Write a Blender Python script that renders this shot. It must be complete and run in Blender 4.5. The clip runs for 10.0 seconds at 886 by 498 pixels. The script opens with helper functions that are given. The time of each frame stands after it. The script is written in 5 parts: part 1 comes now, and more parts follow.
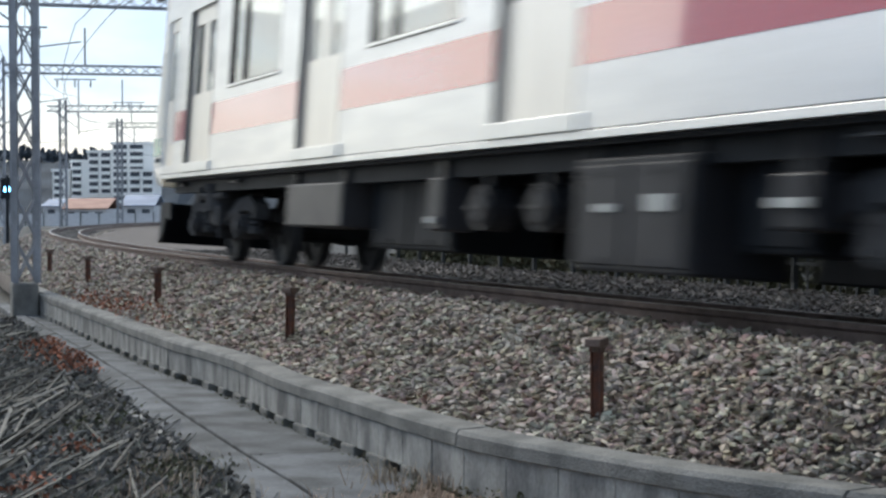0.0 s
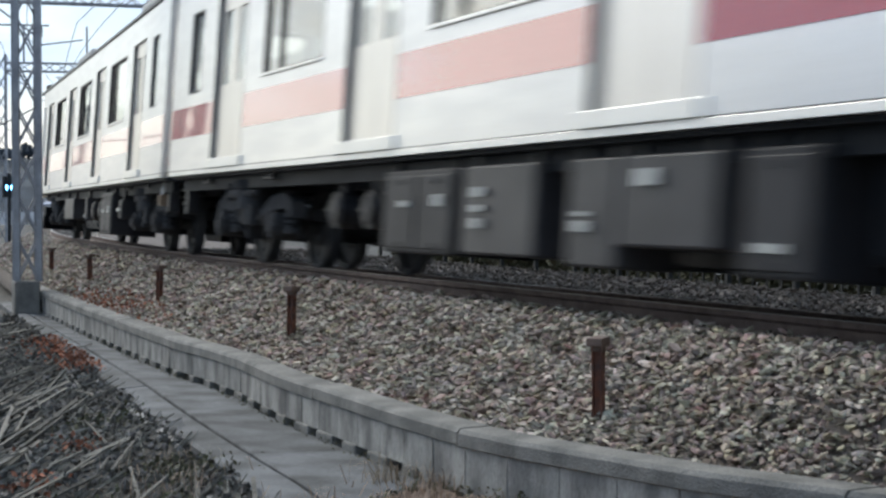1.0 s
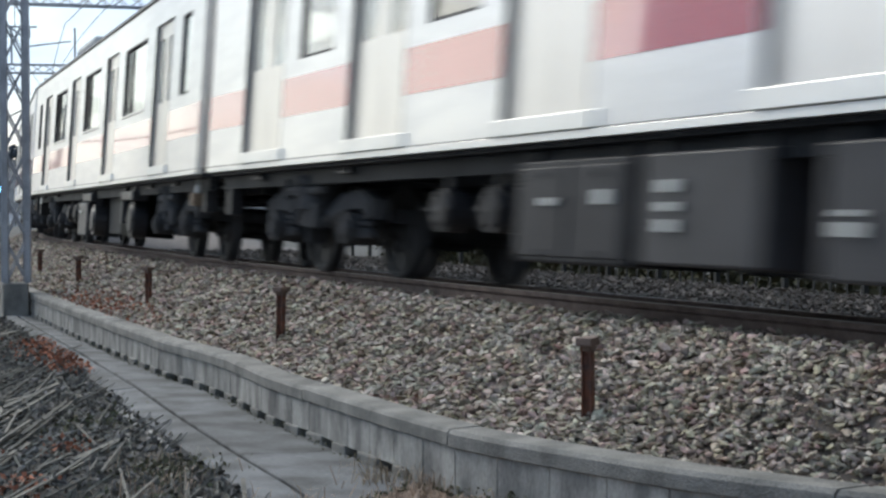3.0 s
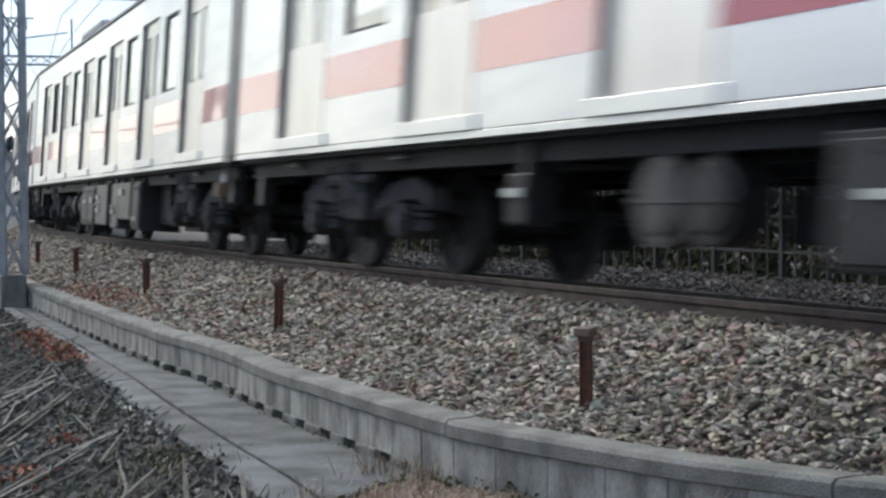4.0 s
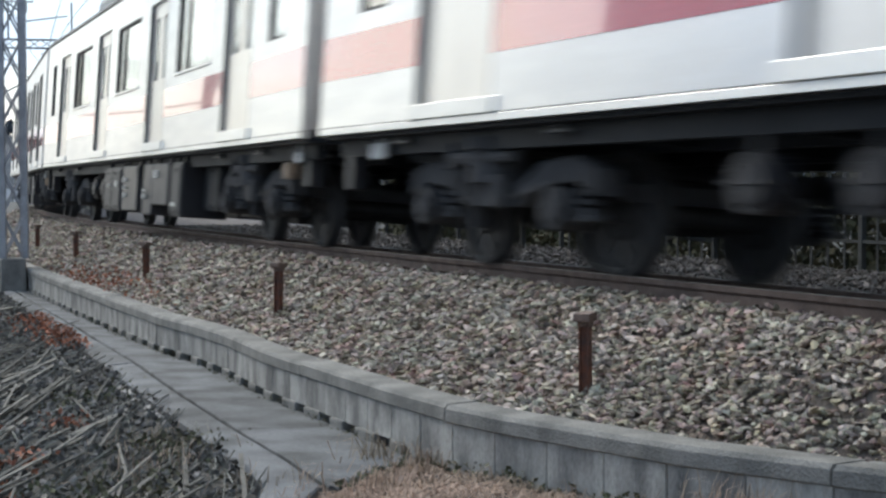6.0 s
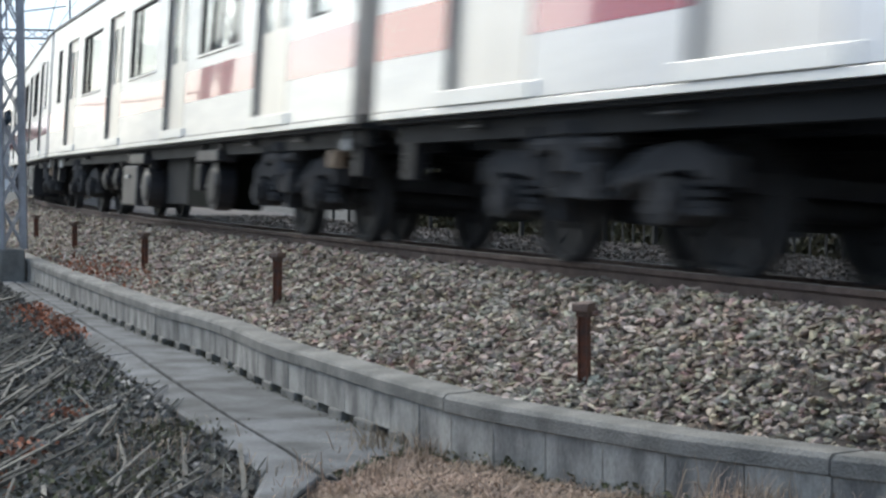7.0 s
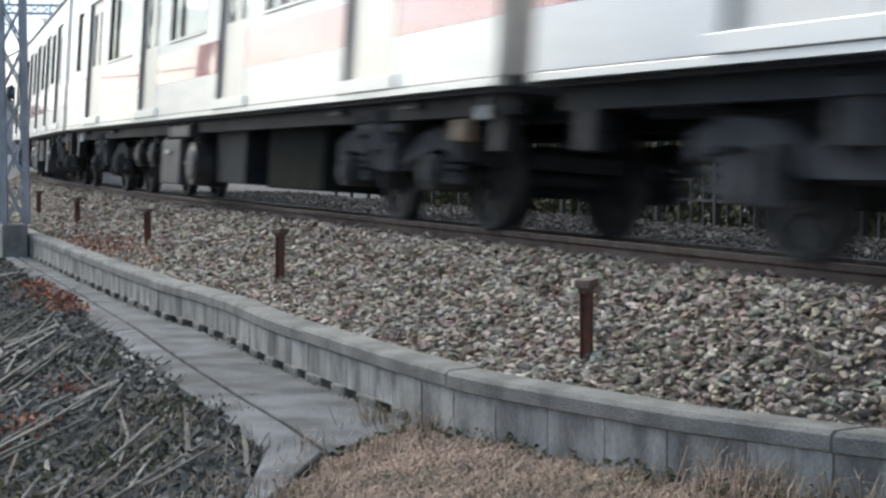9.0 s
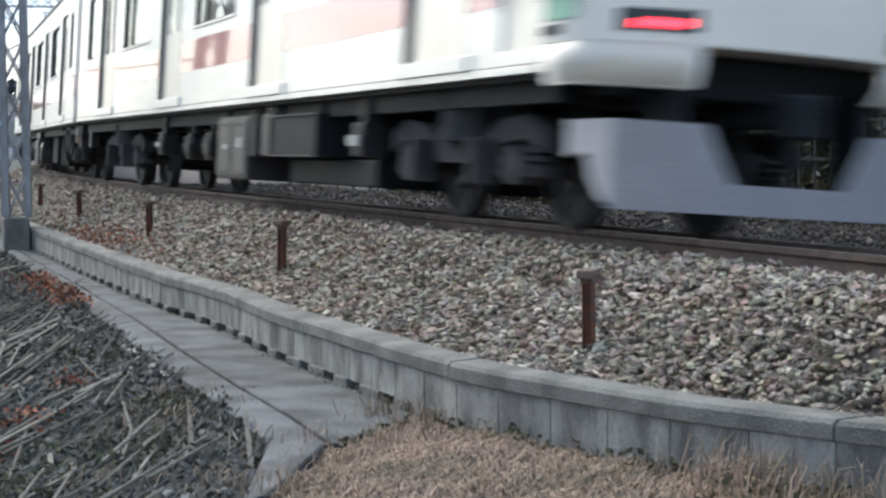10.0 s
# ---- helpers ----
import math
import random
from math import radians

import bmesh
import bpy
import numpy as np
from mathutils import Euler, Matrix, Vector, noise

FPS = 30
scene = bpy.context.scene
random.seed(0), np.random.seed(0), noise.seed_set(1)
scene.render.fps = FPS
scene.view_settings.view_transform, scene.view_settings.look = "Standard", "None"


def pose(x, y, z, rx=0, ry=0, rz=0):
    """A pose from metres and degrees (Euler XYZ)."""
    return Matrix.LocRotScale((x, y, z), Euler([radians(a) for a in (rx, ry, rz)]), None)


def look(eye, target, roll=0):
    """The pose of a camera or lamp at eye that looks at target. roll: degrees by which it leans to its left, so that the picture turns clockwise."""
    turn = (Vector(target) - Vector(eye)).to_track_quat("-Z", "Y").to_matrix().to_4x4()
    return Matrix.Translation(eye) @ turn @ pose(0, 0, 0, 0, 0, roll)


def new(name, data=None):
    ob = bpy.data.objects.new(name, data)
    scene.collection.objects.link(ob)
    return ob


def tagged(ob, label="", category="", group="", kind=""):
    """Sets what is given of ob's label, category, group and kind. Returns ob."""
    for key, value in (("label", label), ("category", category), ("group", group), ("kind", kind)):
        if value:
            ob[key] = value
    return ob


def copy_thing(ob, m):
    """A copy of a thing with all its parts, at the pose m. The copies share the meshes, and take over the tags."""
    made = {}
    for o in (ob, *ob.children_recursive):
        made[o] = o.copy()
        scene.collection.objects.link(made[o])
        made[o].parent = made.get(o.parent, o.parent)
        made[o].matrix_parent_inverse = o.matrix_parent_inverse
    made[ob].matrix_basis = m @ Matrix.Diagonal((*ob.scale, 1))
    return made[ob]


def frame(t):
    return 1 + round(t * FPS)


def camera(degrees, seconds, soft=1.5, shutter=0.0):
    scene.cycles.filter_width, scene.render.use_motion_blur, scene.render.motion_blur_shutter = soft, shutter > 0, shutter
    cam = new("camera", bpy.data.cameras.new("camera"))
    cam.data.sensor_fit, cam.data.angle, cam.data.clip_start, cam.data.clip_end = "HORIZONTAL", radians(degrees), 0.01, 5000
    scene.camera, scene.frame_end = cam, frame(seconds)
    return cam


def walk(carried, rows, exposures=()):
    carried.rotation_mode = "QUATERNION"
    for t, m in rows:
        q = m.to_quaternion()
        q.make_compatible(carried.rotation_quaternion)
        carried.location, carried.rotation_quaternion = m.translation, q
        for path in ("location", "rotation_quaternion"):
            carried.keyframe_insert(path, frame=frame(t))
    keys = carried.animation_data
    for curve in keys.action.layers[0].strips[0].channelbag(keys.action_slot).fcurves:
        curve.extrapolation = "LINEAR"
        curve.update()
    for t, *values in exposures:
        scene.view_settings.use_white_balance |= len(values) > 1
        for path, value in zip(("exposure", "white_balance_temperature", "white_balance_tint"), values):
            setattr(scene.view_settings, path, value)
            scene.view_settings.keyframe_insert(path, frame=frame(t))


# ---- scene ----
# ---------------------------------------------------------------- camera
EYE_Z = 0.604
cam = camera(31.12, 10.0, soft=2.6, shutter=0.5)
# seconds, yaw, pitch, roll of the hand-held camera, which stands in one place
TURNS = [
    (0.0, -0.061, -1.271, 0.156), (0.5, -0.018, -1.321, 0.145), (1.0, 0.0, -1.31, 0.06), (1.5, -0.072, -1.243, 0.127),
    (2.0, -0.031, -1.278, 0.1), (2.5, -0.266, -1.213, 0.09), (4.0, -0.478, -1.634, 0.38), (4.5, -0.47, -1.736, 0.317),
    (5.0, -0.5, -1.891, 0.313), (5.5, -0.462, -2.056, 0.231), (7.0, -0.524, -2.531, 0.239), (7.5, -0.523, -2.813, 0.415),
    (8.0, -0.51, -2.904, 0.392), (8.5, -0.501, -3.155, 0.389), (9.0, -0.426, -3.387, 0.144), (9.5, -0.455, -3.373, 0.253),
    (10.0, -0.376, -3.709, 0.451)]
walk(cam, [(t, pose(0, 0, EYE_Z, 90 + pitch, roll, yaw)) for t, yaw, pitch, roll in TURNS],
     exposures=[(0.0, 0.72, 6500, 6.5), (10.0, 1.08, 6500, 6.5)])

# ---------------------------------------------------------------- world and sun
SUN_ELEVATION, SUN_AZIMUTH = radians(42), radians(320)   # azimuth clockwise from +y
HAZE_ELEVATION = radians(9)
world = bpy.data.worlds.new("world")
scene.world = world
world.use_nodes = True
wn, wl = world.node_tree.nodes, world.node_tree.links
wn.clear()
w_out = wn.new("ShaderNodeOutputWorld")
w_bg = wn.new("ShaderNodeBackground")
w_sky = wn.new("ShaderNodeTexSky")
w_sky.sky_type = "NISHITA"
w_sky.sun_disc = False
w_sky.sun_elevation = SUN_ELEVATION
w_sky.sun_rotation = SUN_AZIMUTH
w_sky.air_density, w_sky.dust_density, w_sky.ozone_density = 1.0, 1.2, 2.0
w_co = wn.new("ShaderNodeTexCoord")
w_map = wn.new("ShaderNodeMapping")
w_map.inputs["Scale"].default_value = (1.6, 1.6, 5.0)
w_noise = wn.new("ShaderNodeTexNoise")
w_noise.inputs["Scale"].default_value = 3.4
w_noise.inputs["Detail"].default_value = 7.0
w_noise.inputs["Roughness"].default_value = 0.55
w_ramp = wn.new("ShaderNodeValToRGB")
w_ramp.color_ramp.elements[0].position = 0.42
w_ramp.color_ramp.elements[0].color = (0.3, 0.3, 0.3, 1)
w_ramp.color_ramp.elements[1].position = 0.60
w_ramp.color_ramp.elements[1].color = (0.95, 0.95, 0.95, 1)
w_mix = wn.new("ShaderNodeMixRGB")
# clouds, brighter and warmer in the haze below the veiled sun
w_dot = wn.new("ShaderNodeVectorMath")
w_dot.operation = "DOT_PRODUCT"
w_dot.inputs[1].default_value = (math.sin(SUN_AZIMUTH) * math.cos(HAZE_ELEVATION), math.cos(SUN_AZIMUTH) * math.cos(HAZE_ELEVATION), math.sin(HAZE_ELEVATION))
w_near = wn.new("ShaderNodeMapRange")
w_near.interpolation_type = "SMOOTHSTEP"
w_near.inputs["From Min"].default_value, w_near.inputs["From Max"].default_value = 0.930, 0.990
w_cloud = wn.new("ShaderNodeMixRGB")
w_cloud.inputs["Color1"].default_value = (4.9, 6.0, 7.9, 1)
w_cloud.inputs["Color2"].default_value = (8.5, 8.2, 7.6, 1)
wl.new(w_co.outputs["Generated"], w_dot.inputs[0])
wl.new(w_dot.outputs["Value"], w_near.inputs["Value"])
wl.new(w_near.outputs["Result"], w_cloud.inputs["Fac"])
wl.new(w_cloud.outputs["Color"], w_mix.inputs["Color2"])
wl.new(w_co.outputs["Generated"], w_map.inputs["Vector"])
wl.new(w_map.outputs["Vector"], w_noise.inputs["Vector"])
wl.new(w_noise.outputs["Fac"], w_ramp.inputs["Fac"])
wl.new(w_ramp.outputs["Color"], w_mix.inputs["Fac"])
wl.new(w_sky.outputs["Color"], w_mix.inputs["Color1"])
# rosy haze low over the horizon
w_sep = wn.new("ShaderNodeSeparateXYZ")
w_low = wn.new("ShaderNodeMapRange")
w_low.interpolation_type = "SMOOTHSTEP"
w_low.inputs["From Min"].default_value, w_low.inputs["From Max"].default_value = 0.015, 0.085
w_low.inputs["To Min"].default_value, w_low.inputs["To Max"].default_value = 0.75, 0.0
w_haze = wn.new("ShaderNodeMixRGB")
w_haze.inputs["Color2"].default_value = (9.2, 8.4, 7.9, 1)
wl.new(w_co.outputs["Generated"], w_sep.inputs["Vector"])
wl.new(w_sep.outputs["Z"], w_low.inputs["Value"])
wl.new(w_low.outputs["Result"], w_haze.inputs["Fac"])
wl.new(w_mix.outputs["Color"], w_haze.inputs["Color1"])
wl.new(w_haze.outputs["Color"], w_bg.inputs["Color"])
w_bg.inputs["Strength"].default_value = 0.1
wl.new(w_bg.outputs["Background"], w_out.inputs["Surface"])

sun = new("sun", bpy.data.lights.new("sun", "SUN"))
sun.data.energy = 1.9
sun.data.angle = radians(40)
sun.data.color = (1.0, 0.94, 0.87)
_d = Vector((math.sin(SUN_AZIMUTH) * math.cos(SUN_ELEVATION), math.cos(SUN_AZIMUTH) * math.cos(SUN_ELEVATION), math.sin(SUN_ELEVATION)))
sun.matrix_world = look(_d * 60, (0, 0, 0))

# ---------------------------------------------------------------- the curve of the track
RADIUS, CLEAR, HEADING, CANT = 297.95, 6.160, 1.13681, 0.07183
GAUGE_HALF = 0.5335
CENTRE = Vector((math.sin(HEADING), math.cos(HEADING))) * (RADIUS + CLEAR)
OUTWARD = -Vector((math.sin(HEADING), math.cos(HEADING)))
ALONG = Vector((-math.cos(HEADING), math.sin(HEADING)))


def on_track(s, u, z):
    """A point s metres along the track's curve, u metres outside its middle, z above the outer rail."""
    a, u = float(s) / RADIUS, float(u)
    p = CENTRE + (RADIUS + u) * (math.cos(a) * OUTWARD + math.sin(a) * ALONG)
    return Vector((p.x, p.y, z))


def frame_at(s):
    """Forward and outward unit vectors of the track at s."""
    a = float(s) / RADIUS
    out = math.cos(a) * OUTWARD + math.sin(a) * ALONG
    fwd = -math.sin(a) * OUTWARD + math.cos(a) * ALONG
    return Vector((fwd.x, fwd.y, 0)), Vector((out.x, out.y, 0))


def level_pose(s, u, z, turn=0.0):
    """A level pose beside the track: x forward, y outward."""
    fwd, out = frame_at(s)
    m = Matrix((fwd, out, (0, 0, 1))).transposed().to_4x4()
    return Matrix.Translation(on_track(s, u, z)) @ m @ pose(0, 0, 0, 0, 0, turn)


def canted_pose(s):
    """The track's own frame at s: x forward, y outward, z up, origin midway between the rail tops."""
    fwd, out = frame_at(s)
    up = Vector((0, 0, 1))
    y = math.cos(CANT) * out + math.sin(CANT) * up
    z = -math.sin(CANT) * out + math.cos(CANT) * up
    m = Matrix((fwd, y, z)).transposed().to_4x4()
    return Matrix.Translation(on_track(s, GAUGE_HALF * (1 - math.cos(CANT)), -GAUGE_HALF * math.sin(CANT))) @ m


# ---------------------------------------------------------------- materials
def material(name, base, rough=0.6, metal=0.0, spots=0.0, scale=6.0, fine=60.0, bump=0.0, bump_scale=None, second=None, coat=0.0,
             per_object=0.0, per_island=0.0, streak=0.0, stretch=(1, 1, 1), world_space=False, spec=0.5, coat_ior=1.5, hue=0.0):
    """A procedural surface: base colour, mixed towards a second one by large patches, with fine grain, relief and variation piece by piece."""
    m = bpy.data.materials.new(name)
    m.use_nodes = True
    n, l = m.node_tree.nodes, m.node_tree.links
    b = n["Principled BSDF"]
    b.inputs["Roughness"].default_value = rough
    b.inputs["Metallic"].default_value = metal
    b.inputs["Coat Weight"].default_value = coat
    b.inputs["Coat Roughness"].default_value = 0.05
    b.inputs["Coat IOR"].default_value = coat_ior
    b.inputs["Specular IOR Level"].default_value = spec
    co = n.new("ShaderNodeTexCoord")
    mp = n.new("ShaderNodeMapping")
    mp.inputs["Scale"].default_value = stretch
    if world_space:
        geo = n.new("ShaderNodeNewGeometry")
        l.new(geo.outputs["Position"], mp.inputs["Vector"])
    else:
        l.new(co.outputs["Object"], mp.inputs["Vector"])
    big = n.new("ShaderNodeTexNoise")
    big.inputs["Scale"].default_value = scale
    big.inputs["Detail"].default_value = 5
    small = n.new("ShaderNodeTexNoise")
    small.inputs["Scale"].default_value = fine
    small.inputs["Detail"].default_value = 4
    l.new(mp.outputs["Vector"], big.inputs["Vector"])
    l.new(mp.outputs["Vector"], small.inputs["Vector"])
    ramp = n.new("ShaderNodeValToRGB")
    ramp.color_ramp.elements[0].position, ramp.color_ramp.elements[1].position = 0.38, 0.64
    l.new(big.outputs["Fac"], ramp.inputs["Fac"])
    mix = n.new("ShaderNodeMixRGB")
    mix.inputs["Color1"].default_value = (*base, 1)
    mix.inputs["Color2"].default_value = (*(second or [c * (1 - spots) for c in base]), 1)
    l.new(ramp.outputs["Color"], mix.inputs["Fac"])
    grain = n.new("ShaderNodeMixRGB")
    grain.blend_type = "OVERLAY"
    grain.inputs["Fac"].default_value = 0.25 + 0.5 * spots
    l.new(mix.outputs["Color"], grain.inputs["Color1"])
    l.new(small.outputs["Fac"], grain.inputs["Color2"])
    last = grain.outputs["Color"]
    for amount, src in ((per_object, "object"), (per_island, "island")):
        if amount:
            if src == "object":
                rnd = n.new("ShaderNodeObjectInfo").outputs["Random"]
            else:
                rnd = n.new("ShaderNodeNewGeometry").outputs["Random Per Island"]
            rr = n.new("ShaderNodeMapRange")
            rr.inputs["To Min"].default_value, rr.inputs["To Max"].default_value = 1 - amount, 1 + amount
            l.new(rnd, rr.inputs["Value"])
            mul = n.new("ShaderNodeVectorMath")
            mul.operation = "SCALE"
            l.new(last, mul.inputs[0])
            l.new(rr.outputs["Result"], mul.inputs["Scale"])
            last = mul.outputs["Vector"]
    if hue:
        # each piece leans a little to red or to green
        src = n.new("ShaderNodeObjectInfo").outputs["Random"] if per_object else n.new("ShaderNodeNewGeometry").outputs["Random Per Island"]
        times, part_of = n.new("ShaderNodeMath"), n.new("ShaderNodeMath")
        times.operation, part_of.operation = "MULTIPLY", "FRACT"
        times.inputs[1].default_value = 17.31
        l.new(src, times.inputs[0])
        l.new(times.outputs[0], part_of.inputs[0])
        hr = n.new("ShaderNodeMapRange")
        hr.inputs["To Min"].default_value, hr.inputs["To Max"].default_value = 0.5 - hue, 0.5 + hue
        l.new(part_of.outputs[0], hr.inputs["Value"])
        hs = n.new("ShaderNodeHueSaturation")
        hs.inputs["Saturation"].default_value = 1.15
        l.new(hr.outputs["Result"], hs.inputs["Hue"])
        l.new(last, hs.inputs["Color"])
        last = hs.outputs["Color"]
    l.new(last, b.inputs["Base Color"])
    rv = n.new("ShaderNodeMapRange")
    rv.inputs["To Min"].default_value, rv.inputs["To Max"].default_value = max(0.02, rough - 0.08), min(1.0, rough + 0.08)
    l.new(big.outputs["Fac"], rv.inputs["Value"])
    l.new(rv.outputs["Result"], b.inputs["Roughness"])
    if bump:
        bp = n.new("ShaderNodeBump")
        bp.inputs["Strength"].default_value = bump
        bp.inputs["Distance"].default_value = 0.02
        if bump_scale:
            bn = n.new("ShaderNodeTexNoise")
            bn.inputs["Scale"].default_value = bump_scale
            bn.inputs["Detail"].default_value = 6
            l.new(mp.outputs["Vector"], bn.inputs["Vector"])
            l.new(bn.outputs["Fac"], bp.inputs["Height"])
        else:
            l.new(small.outputs["Fac"], bp.inputs["Height"])
        l.new(bp.outputs["Normal"], b.inputs["Normal"])
    return m


def plain(name, base, rough=0.5, metal=0.0, glow=0.0, coat=0.0):
    m = bpy.data.materials.new(name)
    m.use_nodes = True
    b = m.node_tree.nodes["Principled BSDF"]
    b.inputs["Base Color"].default_value = (*base, 1)
    b.inputs["Roughness"].default_value = rough
    b.inputs["Metallic"].default_value = metal
    b.inputs["Coat Weight"].default_value = coat
    if glow:
        b.inputs["Emission Color"].default_value = (*base, 1)
        b.inputs["Emission Strength"].default_value = glow
    return m


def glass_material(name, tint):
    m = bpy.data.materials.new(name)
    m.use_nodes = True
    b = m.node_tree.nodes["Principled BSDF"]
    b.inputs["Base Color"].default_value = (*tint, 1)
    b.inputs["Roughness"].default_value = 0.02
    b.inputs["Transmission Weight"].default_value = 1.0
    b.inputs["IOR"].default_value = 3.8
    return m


STEEL = material("stainless_steel", (0.75, 0.75, 0.745), 0.36, 1.0, 0.06, 1.2, 30, stretch=(1, 1, 6))
DOOR_STEEL = material("door_steel", (0.77, 0.745, 0.70), 0.40, 1.0, 0.06, 1.6, 30, stretch=(4, 1, 1))
SILL_STEEL = material("sill_steel", (0.86, 0.85, 0.80), 0.42, 0.6, 0.08, 2.0, 40)
RED_FILM = material("red_film", (0.58, 0.075, 0.085), 0.2, 0.0, 0.08, 1.5, 40, coat=1.0, coat_ior=3.1)
GREEN_FILM = material("green_film", (0.02, 0.30, 0.20), 0.28, 0.0, 0.08, 1.5, 40, coat=0.6)
WHITE_PAINT = material("white_paint", (0.86, 0.82, 0.73), 0.4, 0.0, 0.08, 1.5, 40)
SKIRT_PAINT = material("skirt_paint", (0.35, 0.35, 0.38), 0.5, 0.0, 0.15, 2.0, 40)
SEAL = material("grey_seal", (0.17, 0.166, 0.155), 0.6, 0.0, 0.2, 4, 60)
RUBBER = material("black_rubber", (0.018, 0.018, 0.02), 0.6, 0.0, 0.2, 4, 60)
UNDER = material("underfloor_black", (0.010, 0.013, 0.017), 0.6, 0.0, 0.3, 3, 50, spec=0.25)
OLIVE = material("olive_black_paint", (0.015, 0.017, 0.014), 0.8, 0.0, 0.3, 3, 50, spec=0.06)
BOX_GREY = material("equipment_grey", (0.022, 0.023, 0.027), 0.48, 0.0, 0.25, 3, 50, spec=0.3)
BOX_LIGHT = material("equipment_light_grey", (0.038, 0.038, 0.042), 0.42, 0.0, 0.25, 3, 50, spec=0.45)
BOGIE_GREY = material("bogie_grey", (0.066, 0.068, 0.072), 0.75, 0.0, 0.35, 5, 60, spec=0.08)
WHEEL_STEEL = material("wheel_steel", (0.05, 0.051, 0.053), 0.65, 0.2, 0.3, 5, 60)
LABEL_WHITE = plain("label_white", (0.50, 0.51, 0.48), 0.5)
LABEL_GREY = material("plate_grey", (0.36, 0.38, 0.38), 0.5, 0.0, 0.15, 4, 40)
TAN_PAINT = material("tan_paint", (0.26, 0.19, 0.13), 0.6, 0.0, 0.25, 6, 50)
CURTAIN_GREY = material("curtain_grey", (0.27, 0.29, 0.32), 0.7, 0.0, 0.15, 3, 30)
ROOF_GREY = material("roof_grey", (0.42, 0.43, 0.42), 0.7, 0.0, 0.2, 2, 30)
TAIL_RED = plain("tail_light_red", (1.0, 0.03, 0.05), 0.3, glow=2.2)
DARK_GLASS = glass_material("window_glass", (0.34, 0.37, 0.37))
CAB_GLASS = plain("cab_glass", (0.01, 0.012, 0.014), 0.04)
CEILING_GLOW = plain("ceiling_lamp_glow", (1.0, 0.97, 0.92), 0.5, glow=1.5)
INSIDE = material("car_inside", (0.72, 0.72, 0.68), 0.7, 0.0, 0.1, 2, 20)

RAIL_TOP = material("rail_polished", (0.30, 0.28, 0.26), 0.42, 1.0, 0.15, 3, 60, stretch=(1, 8, 1))
RUST = material("rail_rust", (0.155, 0.108, 0.086), 0.8, 0.0, 0.35, 7, 90, bump=0.4)
POST_RUST = material("post_rust", (0.15, 0.055, 0.03), 0.85, 0.0, 0.5, 14, 120, bump=0.5, second=(0.07, 0.045, 0.04))
STONE = material("ballast_stone", (0.345, 0.318, 0.272), 0.85, 0.0, 0.35, 5, 80, bump=0.5, second=(0.235, 0.182, 0.142), per_island=0.62, world_space=True, hue=0.055)
STONE_PART = material("ballast_stone_piece", (0.345, 0.318, 0.272), 0.85, 0.0, 0.35, 5, 80, bump=0.5, second=(0.235, 0.182, 0.142), per_object=0.6, hue=0.055)
# ballast stone again, much darker: shade under the train put into the colour
STONE_SHADED = material("shaded_track_stone", (0.075, 0.068, 0.060), 0.9, 0.0, 0.35, 5, 80, bump=0.5, second=(0.05, 0.042, 0.036), per_island=0.5, world_space=True, hue=0.03)
BED = material("ballast_bed", (0.125, 0.105, 0.088), 0.95, 0.0, 0.5, 2.5, 40, bump=1.0, bump_scale=26, second=(0.08, 0.065, 0.054), world_space=True)
CONCRETE = material("wall_concrete", (0.31, 0.305, 0.282), 0.85, 0.0, 0.45, 5.5, 70, bump=0.35, second=(0.13, 0.128, 0.122), per_object=0.12, stretch=(1, 1, 0.42), world_space=True)
CAP = material("cap_concrete", (0.19, 0.187, 0.172), 0.9, 0.0, 0.4, 4.0, 70, bump=0.5, second=(0.11, 0.11, 0.102), per_object=0.1, world_space=True)
APRON = material("apron_concrete", (0.096, 0.103, 0.110), 0.85, 0.0, 0.75, 2.4, 38, bump=0.15, bump_scale=45, second=(0.034, 0.038, 0.039), per_object=0.16, world_space=True)
SLEEPER = material("sleeper_concrete", (0.12, 0.11, 0.10), 0.9, 0.0, 0.3, 4, 60, bump=0.3, per_object=0.12)
SOIL = material("ground_soil", (0.05, 0.046, 0.037), 0.95, 0.0, 0.5, 1.3, 40, bump=0.9, bump_scale=14, second=(0.03, 0.03, 0.026), world_space=True)
MAST_STEEL = material("mast_galvanised", (0.30, 0.31, 0.33), 0.6, 0.1, 0.3, 3, 50)
WIRE = plain("wire", (0.05, 0.055, 0.06), 0.5)
STICK = material("dry_stick", (0.165, 0.155, 0.13), 0.9, 0.0, 0.35, 5, 60, bump=0.3, second=(0.085, 0.085, 0.076), per_object=0.45)
STRAW = material("grey_straw", (0.135, 0.14, 0.128), 0.9, 0.0, 0.35, 5, 60, second=(0.075, 0.08, 0.066), per_island=0.5, world_space=True)
GRASS = material("dry_grass", (0.40, 0.29, 0.22), 0.9, 0.0, 0.3, 1.5, 20, second=(0.24, 0.19, 0.13), per_island=0.5, world_space=True)
RED_WEED = material("red_weed", (0.30, 0.10, 0.05), 0.9, 0.0, 0.3, 2.5, 20, second=(0.17, 0.07, 0.04), per_island=0.5, world_space=True)
GREEN_WEED = material("green_weed", (0.055, 0.062, 0.03), 0.9, 0.0, 0.3, 2.5, 20, second=(0.08, 0.07, 0.04), per_island=0.4, world_space=True)
LITTER = material("leaf_litter", (0.085, 0.08, 0.068), 0.95, 0.0, 0.4, 2.0, 30, second=(0.05, 0.046, 0.038), per_island=0.6, world_space=True)
